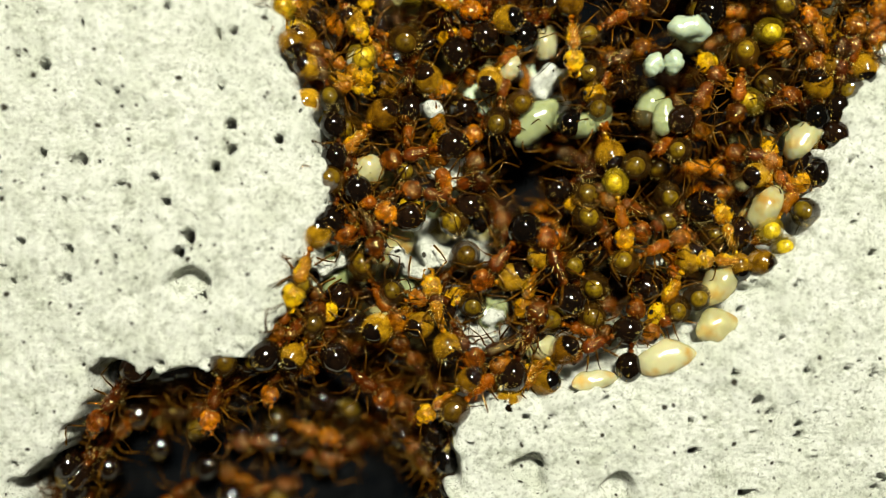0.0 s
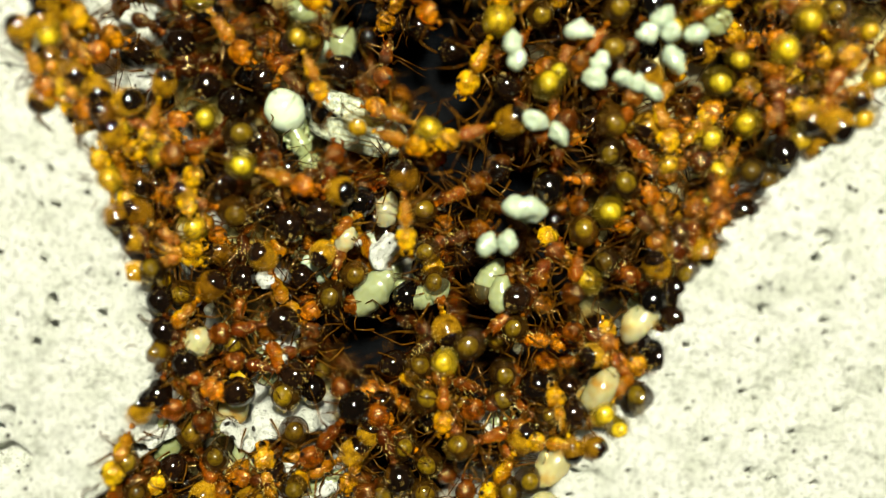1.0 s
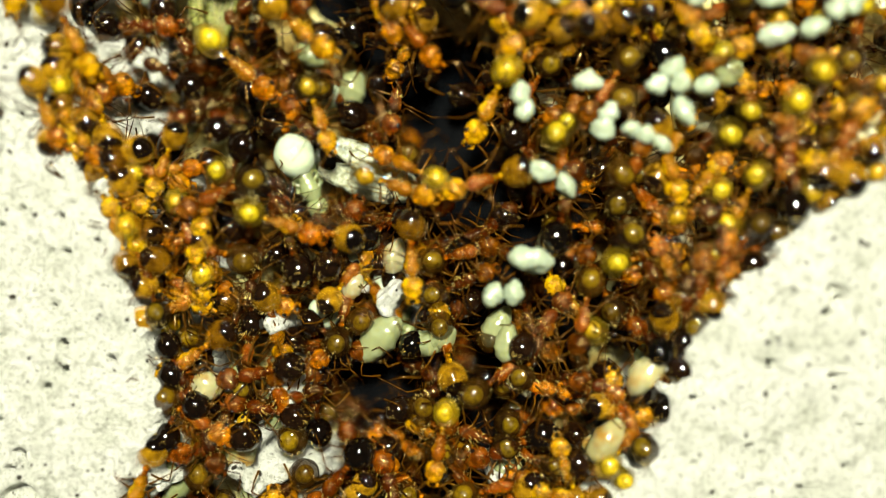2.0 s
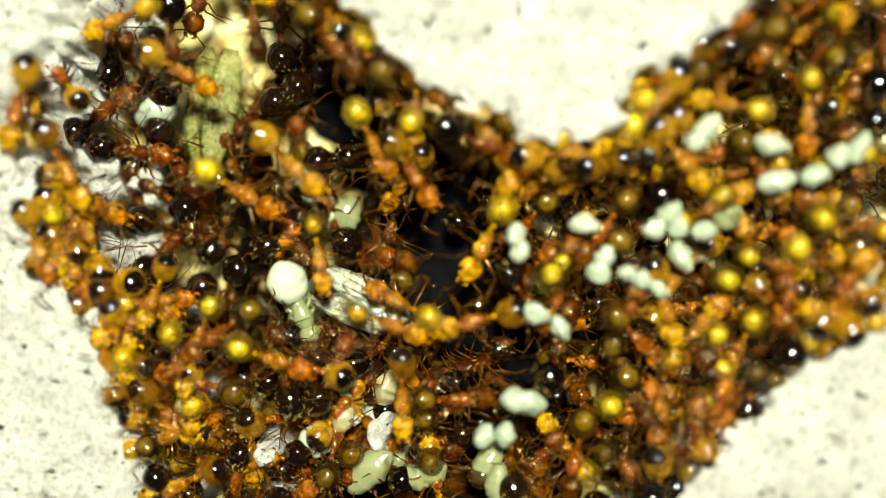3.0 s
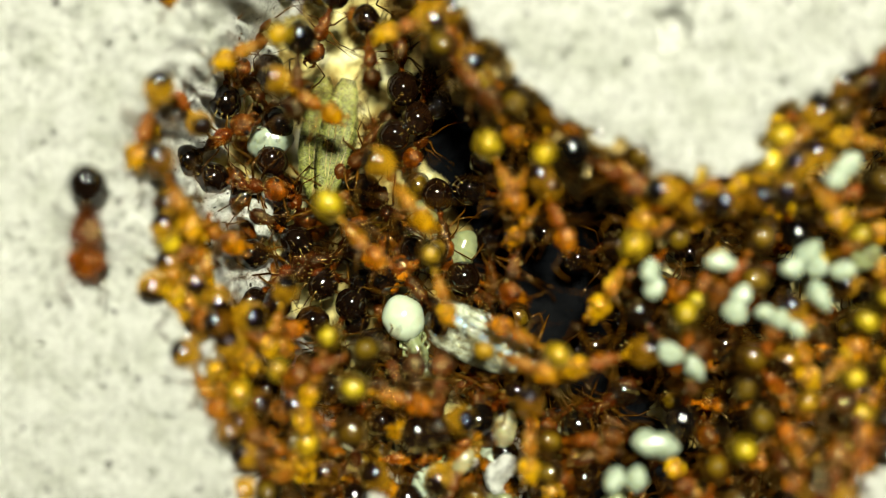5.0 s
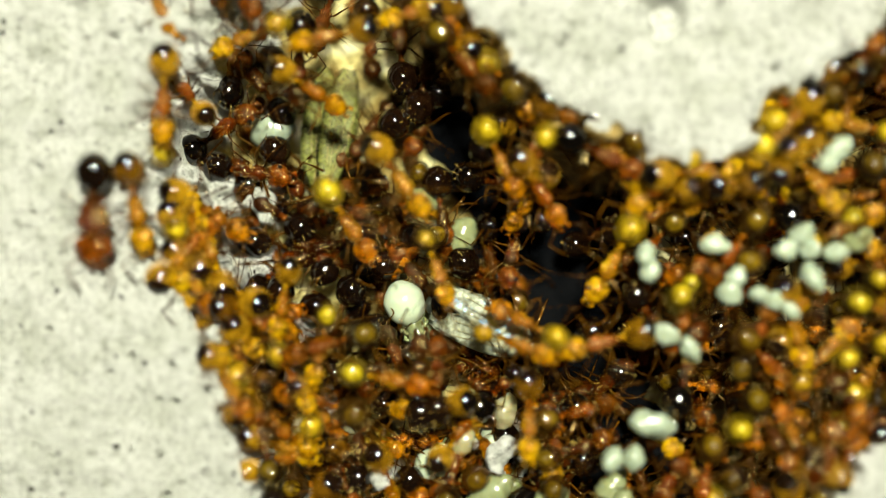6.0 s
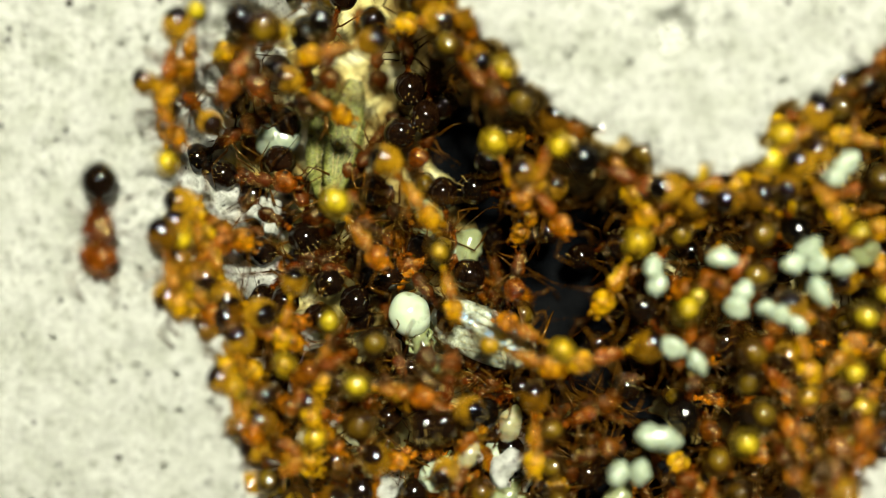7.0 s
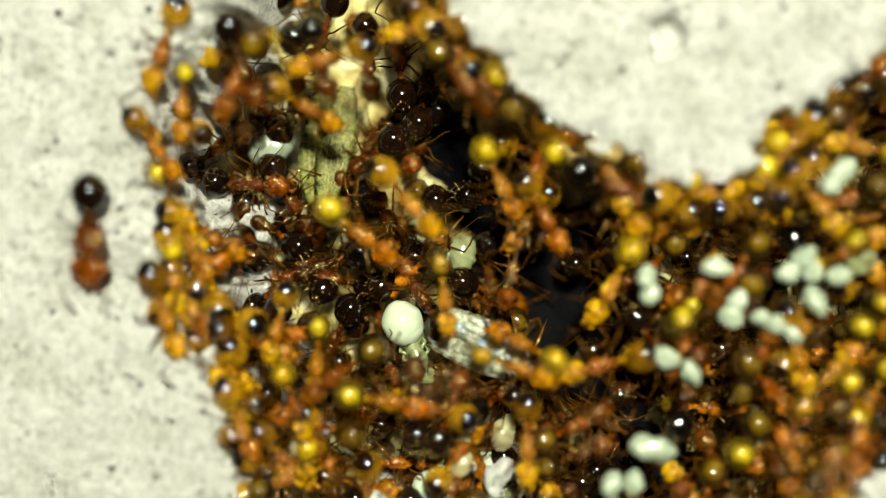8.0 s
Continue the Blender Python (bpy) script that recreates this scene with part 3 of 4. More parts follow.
ant("dark", 13.94, 0.68, -0.9, 60)
ant("dark", 7.44, -0.5, -2.2, 80)
ant("dark", 4.3, -1.57, -1.4, 230)
ant("dark", 16, 5.31, -0.8, -60)
ant("dark", 6.19, 9.13, -2, 300)
ant("dark", 1.16, 7.73, -2.4, 40)
ant("dark", -0.62, 6.18, -1.8, 0)
ant("dark", -13.09, -7.35, -1.2, -120)
ant("dark", -12.52, -8.63, -1, 170)
ant("dark", -2.09, -6.12, -2, 300)
ant("dark", -0.37, -4.66, -1.4, 90)
ant("dark", 1.32, -2.43, -1.4, -85)
ant("dark", 5.82, -4.42, -0.9, -150)
ant("dark", -8.67, -5.49, -1.9, 160)
ant("dark", -12.08, -5.51, -1.6, 0)
ant("dark", -7.15, -6.2, -1.8, 150)
ant("dark", -3.63, -6.35, -1.8, 20)
ant("dark", -0.58, -7.97, -1.5, 100)
ant("dark", -3.73, -9.05, -2, 30)
ant("dark", -5.56, 10.98, -0.8, -40)
ant("dark", 0.37, 5.02, -1.4, 90)
ant("dark", 2.2, 8.45, -2, 90)
ant("dark", 6.54, 4.27, -1.8, 40)
ant("dark", 8.05, 3.12, -1.6, 100)
ant("dark", 6, 1.73, -1.6, 20)
ant("dark", 2.43, 1.38, -1.2, 190)
ant("dark", 0.61, 1.94, -1.4, 10)
ant("dark", 22.02, 9.42, -0.7, 150)
ant("dark", 19.19, 7.3, -0.8, 130)
ant("dark", 15.17, 2.49, -0.9, 170)
ant("dark", 5.22, -0.65, -1.3, 250)
ant("dark", 16.52, 17.83, -0.7, -70)
ant("dark", 17.22, 6.95, -0.9, 180)
ant("dark", 18.16, 6.52, -0.9, 70)
ant("dark", 8.95, 18.36, -0.8, -60)
ant("dark", 8.51, 7.8, -2.5, 40)
ant("dark", 4.49, 7.39, -2.2, 300)
ant("dark", 11.4, 17.44, -0.8, 50)
ant("dark", -6.28, 13.52, -0.6, -80)
ant("dark", -6.57, 12.59, -0.5, 20)
ant("dark", -6.42, 14.77, -0.5, -80)
ant("dark", -1.97, 21.83, -1.2, -90)
ant("dark", -4.01, 10.62, -0.6, -80)
ant("dark", -4.38, 11.46, -0.5, -40)
ant("dark", 10.15, 9.1, -2.5, 160)
ant("dark", 5.89, 6.56, -2.5, 90)
ant("dark", 5.67, 18.53, -2.2, 20)
ant("dark", 7.13, 18.88, -0.8, 210)
# amber gasters
ant("amber", 0.08, 2.61, -1.2, 80)
ant("amber", 1.91, 0.89, -1.4, 100)
ant("amber", -0.77, -1.68, -1.2, -80)
ant("amber", 5.39, -3.22, -1.1, -20)
ant("amber", 7.04, 1.5, -1.5, -60)
ant("amber", 7.68, 4.95, -1.5, 95)
ant("amber", 4.63, 5.27, -1.6, -140)
ant("amber", 9.59, 4.43, -1.8, 350)
ant("amber", 14.6, -0.79, -0.8, 160)
ant("amber", 7.27, -2.01, -1.4, 140)
ant("amber", 14.16, 5.59, -1.2, 120)
ant("amber", 14.86, 8.28, -1, 300)
ant("amber", -5.56, -5.68, -1.6, 80)
ant("amber", -2.64, -6.9, -1.6, 340)
ant("amber", -11.22, -6.62, -1.5, 0)
ant("amber", -5.88, -8.02, -1.8, -20)
ant("amber", -10.55, -8.21, -1.6, 90)
ant("amber", -4.37, -2.76, -1.5, -110)
ant("amber", -4.89, -3.58, -1.2, -110)
ant("amber", 10.16, 1.38, -1.2, -60)
ant("amber", -6.4, -4.43, -1.6, 350)
ant("amber", -1.7, -0.9, -1.6, 300)
ant("amber", -1.45, 7.07, -1.3, 230)
ant("amber", 7.32, 6.03, -1.5, 20)
ant("amber", 3.75, 4.5, -1.4, 80)
ant("amber", 7.15, 0.48, -1.2, 310)
ant("amber", 13.46, 4.81, -1, 130)
ant("amber", 10.11, 0.48, -1.2, 160)
ant("amber", 11.89, -0.3, -1.1, 270)
ant("amber", 14.36, 13.39, -1, 190)
ant("amber", 12.44, 12.69, -1, 260)
ant("amber", 14.42, 10.64, -0.9, 320)
ant("amber", 19.43, 10.54, -0.9, 240)
ant("amber", 18.15, 10.14, -0.9, 220)
ant("amber", 19.08, 12.96, -0.8, 340)
ant("amber", 20.78, 13.14, -0.8, 260)
ant("amber", 22.91, 13.31, -0.8, 140)
ant("amber", 23.97, 13.91, -0.8, 210)
ant("amber", 14.27, 7.43, -0.9, 10)
ant("amber", 23.66, 10.62, -0.8, 170)
ant("amber", 18.33, 8.65, -0.8, 100)
ant("amber", 2.14, -0.76, -1.3, 200)
ant("amber", 18.48, 12.04, -0.9, 340)
ant("amber", 10.19, 14.48, -1, 220)
ant("amber", 13.3, 6.66, -1, 260)
ant("amber", 14.33, 9.53, -1, 70)
ant("amber", 7.24, 7.54, -1.2, 20)
ant("amber", 20.66, 22.22, -0.8, 240)
ant("amber", 22.05, 21.61, -0.8, 210)
ant("amber", 23.42, 22, -0.8, 350)
ant("amber", 19.53, 18.13, -0.8, 170)
ant("amber", 21.79, 14.2, -0.8, 320)
ant("amber", 18.2, 15, -0.9, 20)
ant("amber", 21.1, 19.23, -0.8, -90)
ant("amber", 22.08, 19.82, -0.8, 90)
ant("amber", 20.08, 21.03, -0.8, 40)

# ants down on the chamber floor
ant("dark", -4.99, 19.88, -3.0, 110, size=1.12)
ant("dark", -3.19, 19.17, -3.6, 125, size=1.12)
ant("dark", -3.2, 17.44, -3.6, -60, size=1.12)
ant("dark", -6.35, 17.51, -3.0, 30, size=1.12)
ant("dark", -5.4, 16.87, -3.3, -5, size=1.12)
ant("dark", -2.37, 14.6, -3.5, 150, size=1.12)
ant("dark", 1.28, 18.56, -3.5, 190, size=1.12)
ant("dark", 1.71, 20.49, -3.2, 95, size=1.12)
ant("dark", 0, 14.24, -3.7, 200, size=1.12)
ant("dark", 2.17, 14.24, -3.5, 100, size=1.12)
ant("dark", 4.28, 13.12, -3.4, -60, size=1.12)
ant("dark", 3.3, 11.66, -3.0, 130, size=1.12)
ant("dark", -0.25, 11.93, -3.4, 240, size=1.12)
ant("dark", -1.42, 9.55, -3.4, -40, size=1.12)
ant("dark", 2.15, 9.5, -3.4, 60, size=1.12)
ant("dark", 3.23, 8.62, -3.3, 20, size=1.12)
ant("dark", -2.86, 10.28, -3.3, 170, size=1.12)
ant("dark", 5.58, 11.38, -3.6, -20, size=1.12)
ant("dark", -4.12, 13.95, -3.2, 180, size=1.12)
ant("dark", -5.56, 12.2, -1.6, -30, size=1.12)
ant("dark", 4.5, 16.52, -3.6, 40, size=1.12)
ant("dark", 2.37, 19.45, -3.5, 0, size=1.12)
ant("dark", 5.92, 6.06, -3.2, 30, size=1.12)
ant("dark", 5.31, 8.18, -3.0, -10, size=1.12)
ant("dark", 0.30, 12.90, -3.9, 170, size=1.12)
ant("dark", -1.20, 12.95, -3.8, 60, size=1.12)
ant("dark", 0.70, 10.40, -3.7, -120, size=1.12)
ant("dark", -1.75, 11.35, -3.7, 210, size=1.12)
ant("dark", 1.20, 13.10, -3.4, 30, size=1.12)
ant("dark", -0.60, 8.80, -3.4, 10, size=1.12)
ant("dark", -3.90, 12.20, -3.4, 40, size=1.12)
ant("dark", -1.00, 15.60, -4.2, -30, size=1.12)
ant("dark", 0.40, 16.60, -4.1, 110, size=1.12)
ant("dark", 3.10, 16.20, -3.8, 230, size=1.12)
# ants that hang under the cover above them
for kind, x, y, heading in (
    ("honey", -0.65, 15.65, -60), ("honey", -2.71, 21.92, 200), ("honey", 4.97, 18.04, -60), ("honey", 2.9, 14.2, -72),
    ("honey", 4.98, 10.81, -20), ("honey", 7.63, 10.55, 150), ("honey", -0.68, 11.43, -100), ("honey", 0.28, 9.19, -10),
    ("amber", -2.52, 9.96, -60), ("tawny", 6.11, 16.96, -55), ("tawny", 4.30, 8.45, 175), ("tawny", 10.57, 10.81, 195),
    ("amber", 12.06, 12.15, 60), ("tawny", 6.64, 8.90, -90), ("tawny", 1.19, 17.21, -50), ("tawny", -2.48, 20.17, -35),
    ("tawny", -6.15, 15.58, -35), ("tawny", -1.47, 8.54, -70), ("honey", -6.9, 17.0, 100),
    ("honey", -4.22, 10.58, 20), ("tawny", -4.6, 12.36, 110), ("tawny", -2.1, 13.0, -100), ("amber", 0.54, 10.57, 200),
    ("tawny", -5.4, 13.0, 100), ("tawny", -3.4, 11.7, 150), ("tawny", -5.3, 18.5, 130), ("amber", -6.3, 14.3, -80), ("tawny", -5.2, 11.3, -40),
):
    ant(kind, x, y, -0.7, heading, free=True)

# ---- the rest of the crowd ----
def kept_open(x, y):
    return any((x - a) ** 2 + (y - b) ** 2 < r * r for a, b, r in VOIDS + CLEAR) or any((x - a) ** 2 + (y - b) ** 2 < 0.6 * r * r for a, b, r in MOUNDS)


def crowd(count, z, spread, gap, amber_share, keep=None):
    tries = done = 0
    while done < count and tries < 40000:
        tries += 1
        x, y = dice.uniform(-14, 25), dice.uniform(-11, 25)
        if inside_by(x, y) < 0.35 or (keep and not keep(x, y)):
            continue
        if kept_open(x, y):
            continue
        zz = z + dice.uniform(-spread, spread)
        if any((x - p[0]) ** 2 + (y - p[1]) ** 2 + (0.5 * (zz - p[2])) ** 2 < gap * gap for p in placed):
            continue
        share = amber_share * (0.3 if 4 < x < 12 and 4 < y < 11 else 1.5 if x > 8 else 0.45)
        ant("amber" if dice.random() < share else "dark", x, y, zz, dice.uniform(0, 360))
        done += 1
    return done


def rim_crowd(count):
    """Ants that line the chamber's rim, most of them along it."""
    tries = done = 0
    while done < count and tries < 9000:
        tries += 1
        k = dice.randrange(len(RING))
        p, q = RING[k], RING[(k + 1) % len(RING)]
        along = (q - p) / (np.hypot(*(q - p)) + 1e-9)
        f = dice.random()
        x, y = p + f * (q - p) + np.array([-along[1], along[0]]) * dice.uniform(0.1, 1.5)
        if inside_by(x, y) < 0.1 or (x < 1 and y > 13) or (x < -11 and y > -6) or not (-14 < x < 24.5 and -10.5 < y < 24):
            continue
        if (x < 1.6 and y < -4.5 or x < 1 and y > 9 or y < 4) and dice.random() < 0.6 or kept_open(x, y):
            continue
        zz = -0.3 - dice.uniform(0, 0.5)
        if any((x - a[0]) ** 2 + (y - a[1]) ** 2 + (zz - a[2]) ** 2 < 0.78 for a in placed):
            continue
        heading = math.degrees(math.atan2(along[1], along[0])) + dice.choice((0, 180, 25, 205, 60))
        ant("amber" if dice.random() < (0.45 if y > -3 else 0.4) else "dark", x, y, zz, heading)
        done += 1


rim_crowd(100)
crowd(58, -1.1, 0.35, 1.12, 0.45, lambda x, y: not (x < 7 and y > 9) and not (x < 1.5 and y < -5) and not (4 < x < 12 and 5 < y < 11 and dice.random() < 0.9))


def deep_crowd(name, label, count, z, spread, gap, seed, upper_share):
    """The ants below the others, too many to count, in one mesh."""
    rng = random.Random(seed)
    joined = {RED: RED_JOINED, LEG: LEG_JOINED}
    sources = []
    for root in (*STOCK["dark"], STOCK["amber"][0]):
        verts, faces, mats = [], [], []
        for o in root.children_recursive:
            first = len(verts)
            verts += [tuple(v.co) for v in o.data.vertices]
            faces += [tuple(first + i for i in p.vertices) for p in o.data.polygons]
            mats += [joined.get(o.data.materials[0], o.data.materials[0])] * len(o.data.polygons)
        sources.append((np.array(verts), faces, mats))
    all_mats = [RUST, HONEY, DARK, RED_JOINED, AMBER, CROP, CROP_DIM, ORANGE, LEG_JOINED, EYE, SETA]
    spots, verts, faces, slots, first = [], [], [], [], 0
    for _ in range(60000):
        if len(spots) >= count:
            break
        x, y = rng.uniform(-14, 25), rng.uniform(-11, 25)
        if inside_by(x, y) < 0.9 or any((x - a) ** 2 + (y - b) ** 2 < gap * gap for a, b in spots):
            continue
        if kept_open(x, y) and not (z < -4 and (y < -5.5 or rng.random() < 0.35)):
            continue
        if x < 1.6 and y < -4.8 and rng.random() < 0.55:
            continue
        if x < 7 and y > 9 and rng.random() > upper_share * (0.75 if x < 3 and y > 12 else 1.0):
            continue
        zz = max(z + rng.uniform(-spread, spread) + (0.3 if y < -5 else 0.0), 0.7 - float(floor_depth(x, y)))
        if any((x - p[0]) ** 2 + (y - p[1]) ** 2 + (0 if p[2] < min(zz, -2.4) else zz - p[2]) ** 2 < 0.8 for p in placed):
            continue
        spots.append((x, y))
        heading = clear_heading(x, y, rng.uniform(0, 360))
        m = np.array(ant_pose(x, y, zz, heading, rng.uniform(-20, 10), rng.uniform(-30, 30)))
        v, f, mats = rng.choice(sources)
        verts.append(v @ m[:3, :3].T + m[:3, 3])
        faces += [tuple(first + i for i in p) for p in f]
        slots += [all_mats.index(q) for q in mats]
        first += len(v)
    mesh = bpy.data.meshes.new(name)
    mesh.from_pydata(np.concatenate(verts).tolist(), [], faces)
    for q in all_mats:
        mesh.materials.append(q)
    mesh.polygons.foreach_set("material_index", slots)
    mesh.polygons.foreach_set("use_smooth", np.ones(len(faces), bool))
    return tagged(new(name, mesh), label, "ants", kind="stuff")


deep_crowd("ant_crowd", "packed red-brown ants in the middle of the heap", 80, -2.6, 0.4, 1.4, 21, 0.1)
deep_crowd("ant_crowd", "dark ants deep down on the chamber floor", 150, -4.2, 0.5, 1.25, 22, 0.8)


# ---- brood ----
def bean(bm, length, width, bend, lumps=0.3, rings=20, sides=18, folds=0.05):
    """A plump grub along y, bent sideways, with faint ring folds."""
    lump = Vector((dice.uniform(-9, 9), dice.uniform(-9, 9), dice.uniform(-9, 9)))

    def shape(p):
        r = (1.0 + folds * math.sin(15 * p.y)) * (1.0 - 0.28 * max(0.0, p.y) ** 2)
        r *= 1.0 + lumps * (noise.noise(1.3 * p + lump) + 0.5 * noise.noise(2.9 * p - lump))
        return Vector((p.x * r + bend * (p.y * p.y - 0.4), p.y, p.z * r))
    ball(bm, (0, 0, 0), (0.5 * width, 0.5 * length, 0.46 * width), sides, rings, shape)


def grub(name, mat, x, y, z, heading, length, width, bend, label):
    bm = bmesh.new()
    bean(bm, length, width, bend, 0.24 if mat == YELLOW else 0.2 if z < -1.0 else 0.42, folds=0.02 if mat == YELLOW else 0.05)
    mesh = bpy.data.meshes.new(name)
    bm.to_mesh(mesh)
    bm.free()
    mesh.materials.append(mat)
    mesh.polygons.foreach_set("use_smooth", np.ones(len(mesh.polygons), bool))
    ob = new(name, mesh)
    ob.matrix_basis = pose(x * MM, y * MM, z * MM, dice.uniform(-10, 10), dice.uniform(0, 360), heading - 90)
    return tagged(ob, label, "larva", "brood of the colony")


def white_larva(x, y, heading, length=1.0, width=0.72, bend=0.15, z=-0.45):
    return grub("larva", LARVA if z > -1.0 else PALE_LARVA, x, y, z, heading, length, width, bend, "plump white larva carried among the ants")


def yellow_larva(x, y, heading, length, width, z=-0.6):
    return grub("larva", YELLOW, x, y, z, heading, length, width, 0.2, "large translucent yellow larva with an orange gut")


white_larva(10.75, 13.65, 85, 0.95)
white_larva(10.9, 13.05, 70, 0.85)
white_larva(13.2, 14, -5, 1.15)
white_larva(16.25, 14.45, 45, 1.05)
white_larva(15.7, 13.9, 20, 0.95)
white_larva(16.55, 13.95, 80, 0.85)
white_larva(17.46, 13.8, 10, 0.95)
white_larva(16.65, 12.9, -60, 1.2)
white_larva(13.75, 12.35, 80, 0.95, 0.8)
white_larva(13.95, 12.9, 60, 0.85, 0.75)
white_larva(14.75, 12.3, 10, 0.75, 0.65)
white_larva(15.3, 12.1, -30, 0.8)
white_larva(15.85, 11.75, -35, 0.95, 0.6)
white_larva(11.5, 10.85, -15, 1.15, 0.75, 0.3)
white_larva(12.4, 10.3, -55, 1.05, 0.65)
white_larva(11.08, 7.6, -12, 1.75, 1.0, 0.1)
white_larva(10.44, 6.36, 80, 1.0, 0.75)
white_larva(9.65, 6.31, 70, 1.0, 0.75)
white_larva(17.5, 17.5, 45, 1.2, 0.8)
white_larva(17.1, 17, 10, 0.9, 0.7)
white_larva(19.75, 16.9, -5, 1.4, 0.8)
white_larva(19.95, 15.6, 10, 1.4, 0.85)
white_larva(21.3, 15.8, 20, 1.1, 0.8)
white_larva(22.1, 16.5, 70, 0.95, 0.8)
white_larva(22.8, 16.8, 60, 1.3, 0.75)
yellow_larva(5.9, 7.6, 80, 1.6, 0.95, -2.4)
yellow_larva(4.33, 6.58, 60, 1.1, 0.8, -1.6)
white_larva(4.5, 7.9, 80, 1.3, 1.0, 0.2, -1.9)
white_larva(7.73, 4.56, 30, 1.2, 0.95, 0.1, -1.7)
white_larva(5.26, 4.49, 40, 2.4, 1.3, 0.2, -2.0)
white_larva(4.1, 14.3, 60, 1.6, 1.3, 0.1, -3.9)
white_larva(2.5, 15.7, -30, 1.5, 1.0, 0.2, -3.9)
grub("larva", LARVA, -3.43, 18.3, -3.7, 20, 1.9, 1.3, 0.1, "plump white larva between ants on the floor")
white_larva(9.8, 4.94, 60, 1.8, 1.0, 0.2, -1.8)
yellow_larva(9.69, -4.82, 12, 2.35, 1.35, -0.35)
yellow_larva(11.64, -3.65, 22, 1.7, 1.25, -0.35)
yellow_larva(6.99, -5.58, 5, 1.8, 0.9)
yellow_larva(15.3, 3.3, 60, 2.0, 1.2, -0.6)
yellow_larva(13.85, 0.75, 60, 2.0, 1.2, -0.8)

white_larva(-2.88, -0.95, 110, 1.6, 1.1, 0.2, -2.3)
white_larva(0.43, -2.18, 160, 1.8, 1.1, 0.2, -2.3)
white_larva(2.43, -3.79, 140, 1.2, 0.8, 0.2, -2.3)
white_larva(2.93, -3.1, 70, 1.7, 1.1, 0.2, -2.3)
white_larva(4.43, -4.99, 150, 1.3, 0.8, 0.2, -2.3)
white_larva(15.75, 3.53, 120, 1.8, 1.2, 0.2, -2.3)
white_larva(-0.4, 2.92, 70, 1.6, 1.0, 0.2, -2.3)
white_larva(1.06, 1.76, 60, 1.2, 0.8, 0.2, -2.3)
white_larva(10.24, -0.91, 120, 1.8, 1.2, 0.2, -2.3)
yellow_larva(8.24, -4.16, 140, 1.3, 0.8, -1.6)
yellow_larva(13.64, 0.43, 0, 1.3, 0.8, -1.6)
yellow_larva(11.95, -2.1, 50, 1.9, 1.2, -0.8)
white_larva(7.1, 4.3, 10, 1.7, 1.1, 0.2, -2.0)
yellow_larva(-0.4, -0.1, 55, 2.1, 1.3, -2.1)
yellow_larva(-1.35, 2.8, 30, 1.7, 1.2, -1.2)
white_larva(18.4, 14.4, 80, 1.2, 1.1, 0.1, -1.1)
white_larva(10.15, 4.4, 80, 1.5, 0.9, 0.2, -1.2)
white_larva(1.58, 2.61, 50, 1.9, 1.2, 0.2, -2.2)
white_larva(1.06, 1.76, 90, 1.8, 1.2, 0.2, -2.2)
white_larva(0.12, -1.68, 60, 1.4, 0.9, 0.2, -2.2)
white_larva(-2.88, -1.34, 60, 1.6, 1.0, 0.2, -2.2)
white_larva(3.43, -3, 60, 1.3, 0.9, 0.2, -2.2)
yellow_larva(14.25, -2.94, 50, 1.5, 1.0, -1.4)
yellow_larva(5.13, -4.28, 10, 1.5, 0.9, -1.1)


def pale_pupa(x, y, z, heading, size=1.0):
    root = new("pupa")
    bm = bmesh.new()
    ball(bm, (0, -1.0, 0.6), (0.8, 0.9, 0.75), 28, 20, sculptured(gaster_shape, 4, 0.02))
    part("gaster", bm, PALE_BALL, root, "swollen milky white gaster")
    bm = bmesh.new()
    ball(bm, (0, 0.25, 0.45), (0.42, 0.75, 0.4), 16, 12, thorax_shape)
    part("thorax", bm, PALE, root)
    bm = bmesh.new()
    ball(bm, (0, 1.25, 0.4), (0.45, 0.45, 0.35), 16, 12, head_shape)
    part("head", bm, PALE, root)
    for s in (-1, 1):
        for n in range(3):
            bm = bmesh.new()
            tube(bm, [(0.25 * s, 0.5 - 0.3 * n, 0.5), (0.52 * s, 0.35 - 0.35 * n, 0.35), (0.35 * s, -0.15 - 0.3 * n, 0.15)], [0.09, 0.08, 0.05])
            part("leg", bm, PALE, root)
    m = pose(x * MM, y * MM, z * MM, 0, 0, heading - 90)
    root.matrix_basis = m @ Matrix.Diagonal((size, size, size, 1))
    return tagged(root, "milky white ant pupa deep in the heap", "pupa")


pale_pupa(2.34, 10.72, -3.5, -67, 1.0)
pale_pupa(5.9, 5.6, -3.5, -70, 0.85)
pale_pupa(3.7, 6.0, -2.9, 40, 0.8)
pale_pupa(2.5, 14.5, -4.5, 160, 0.8)


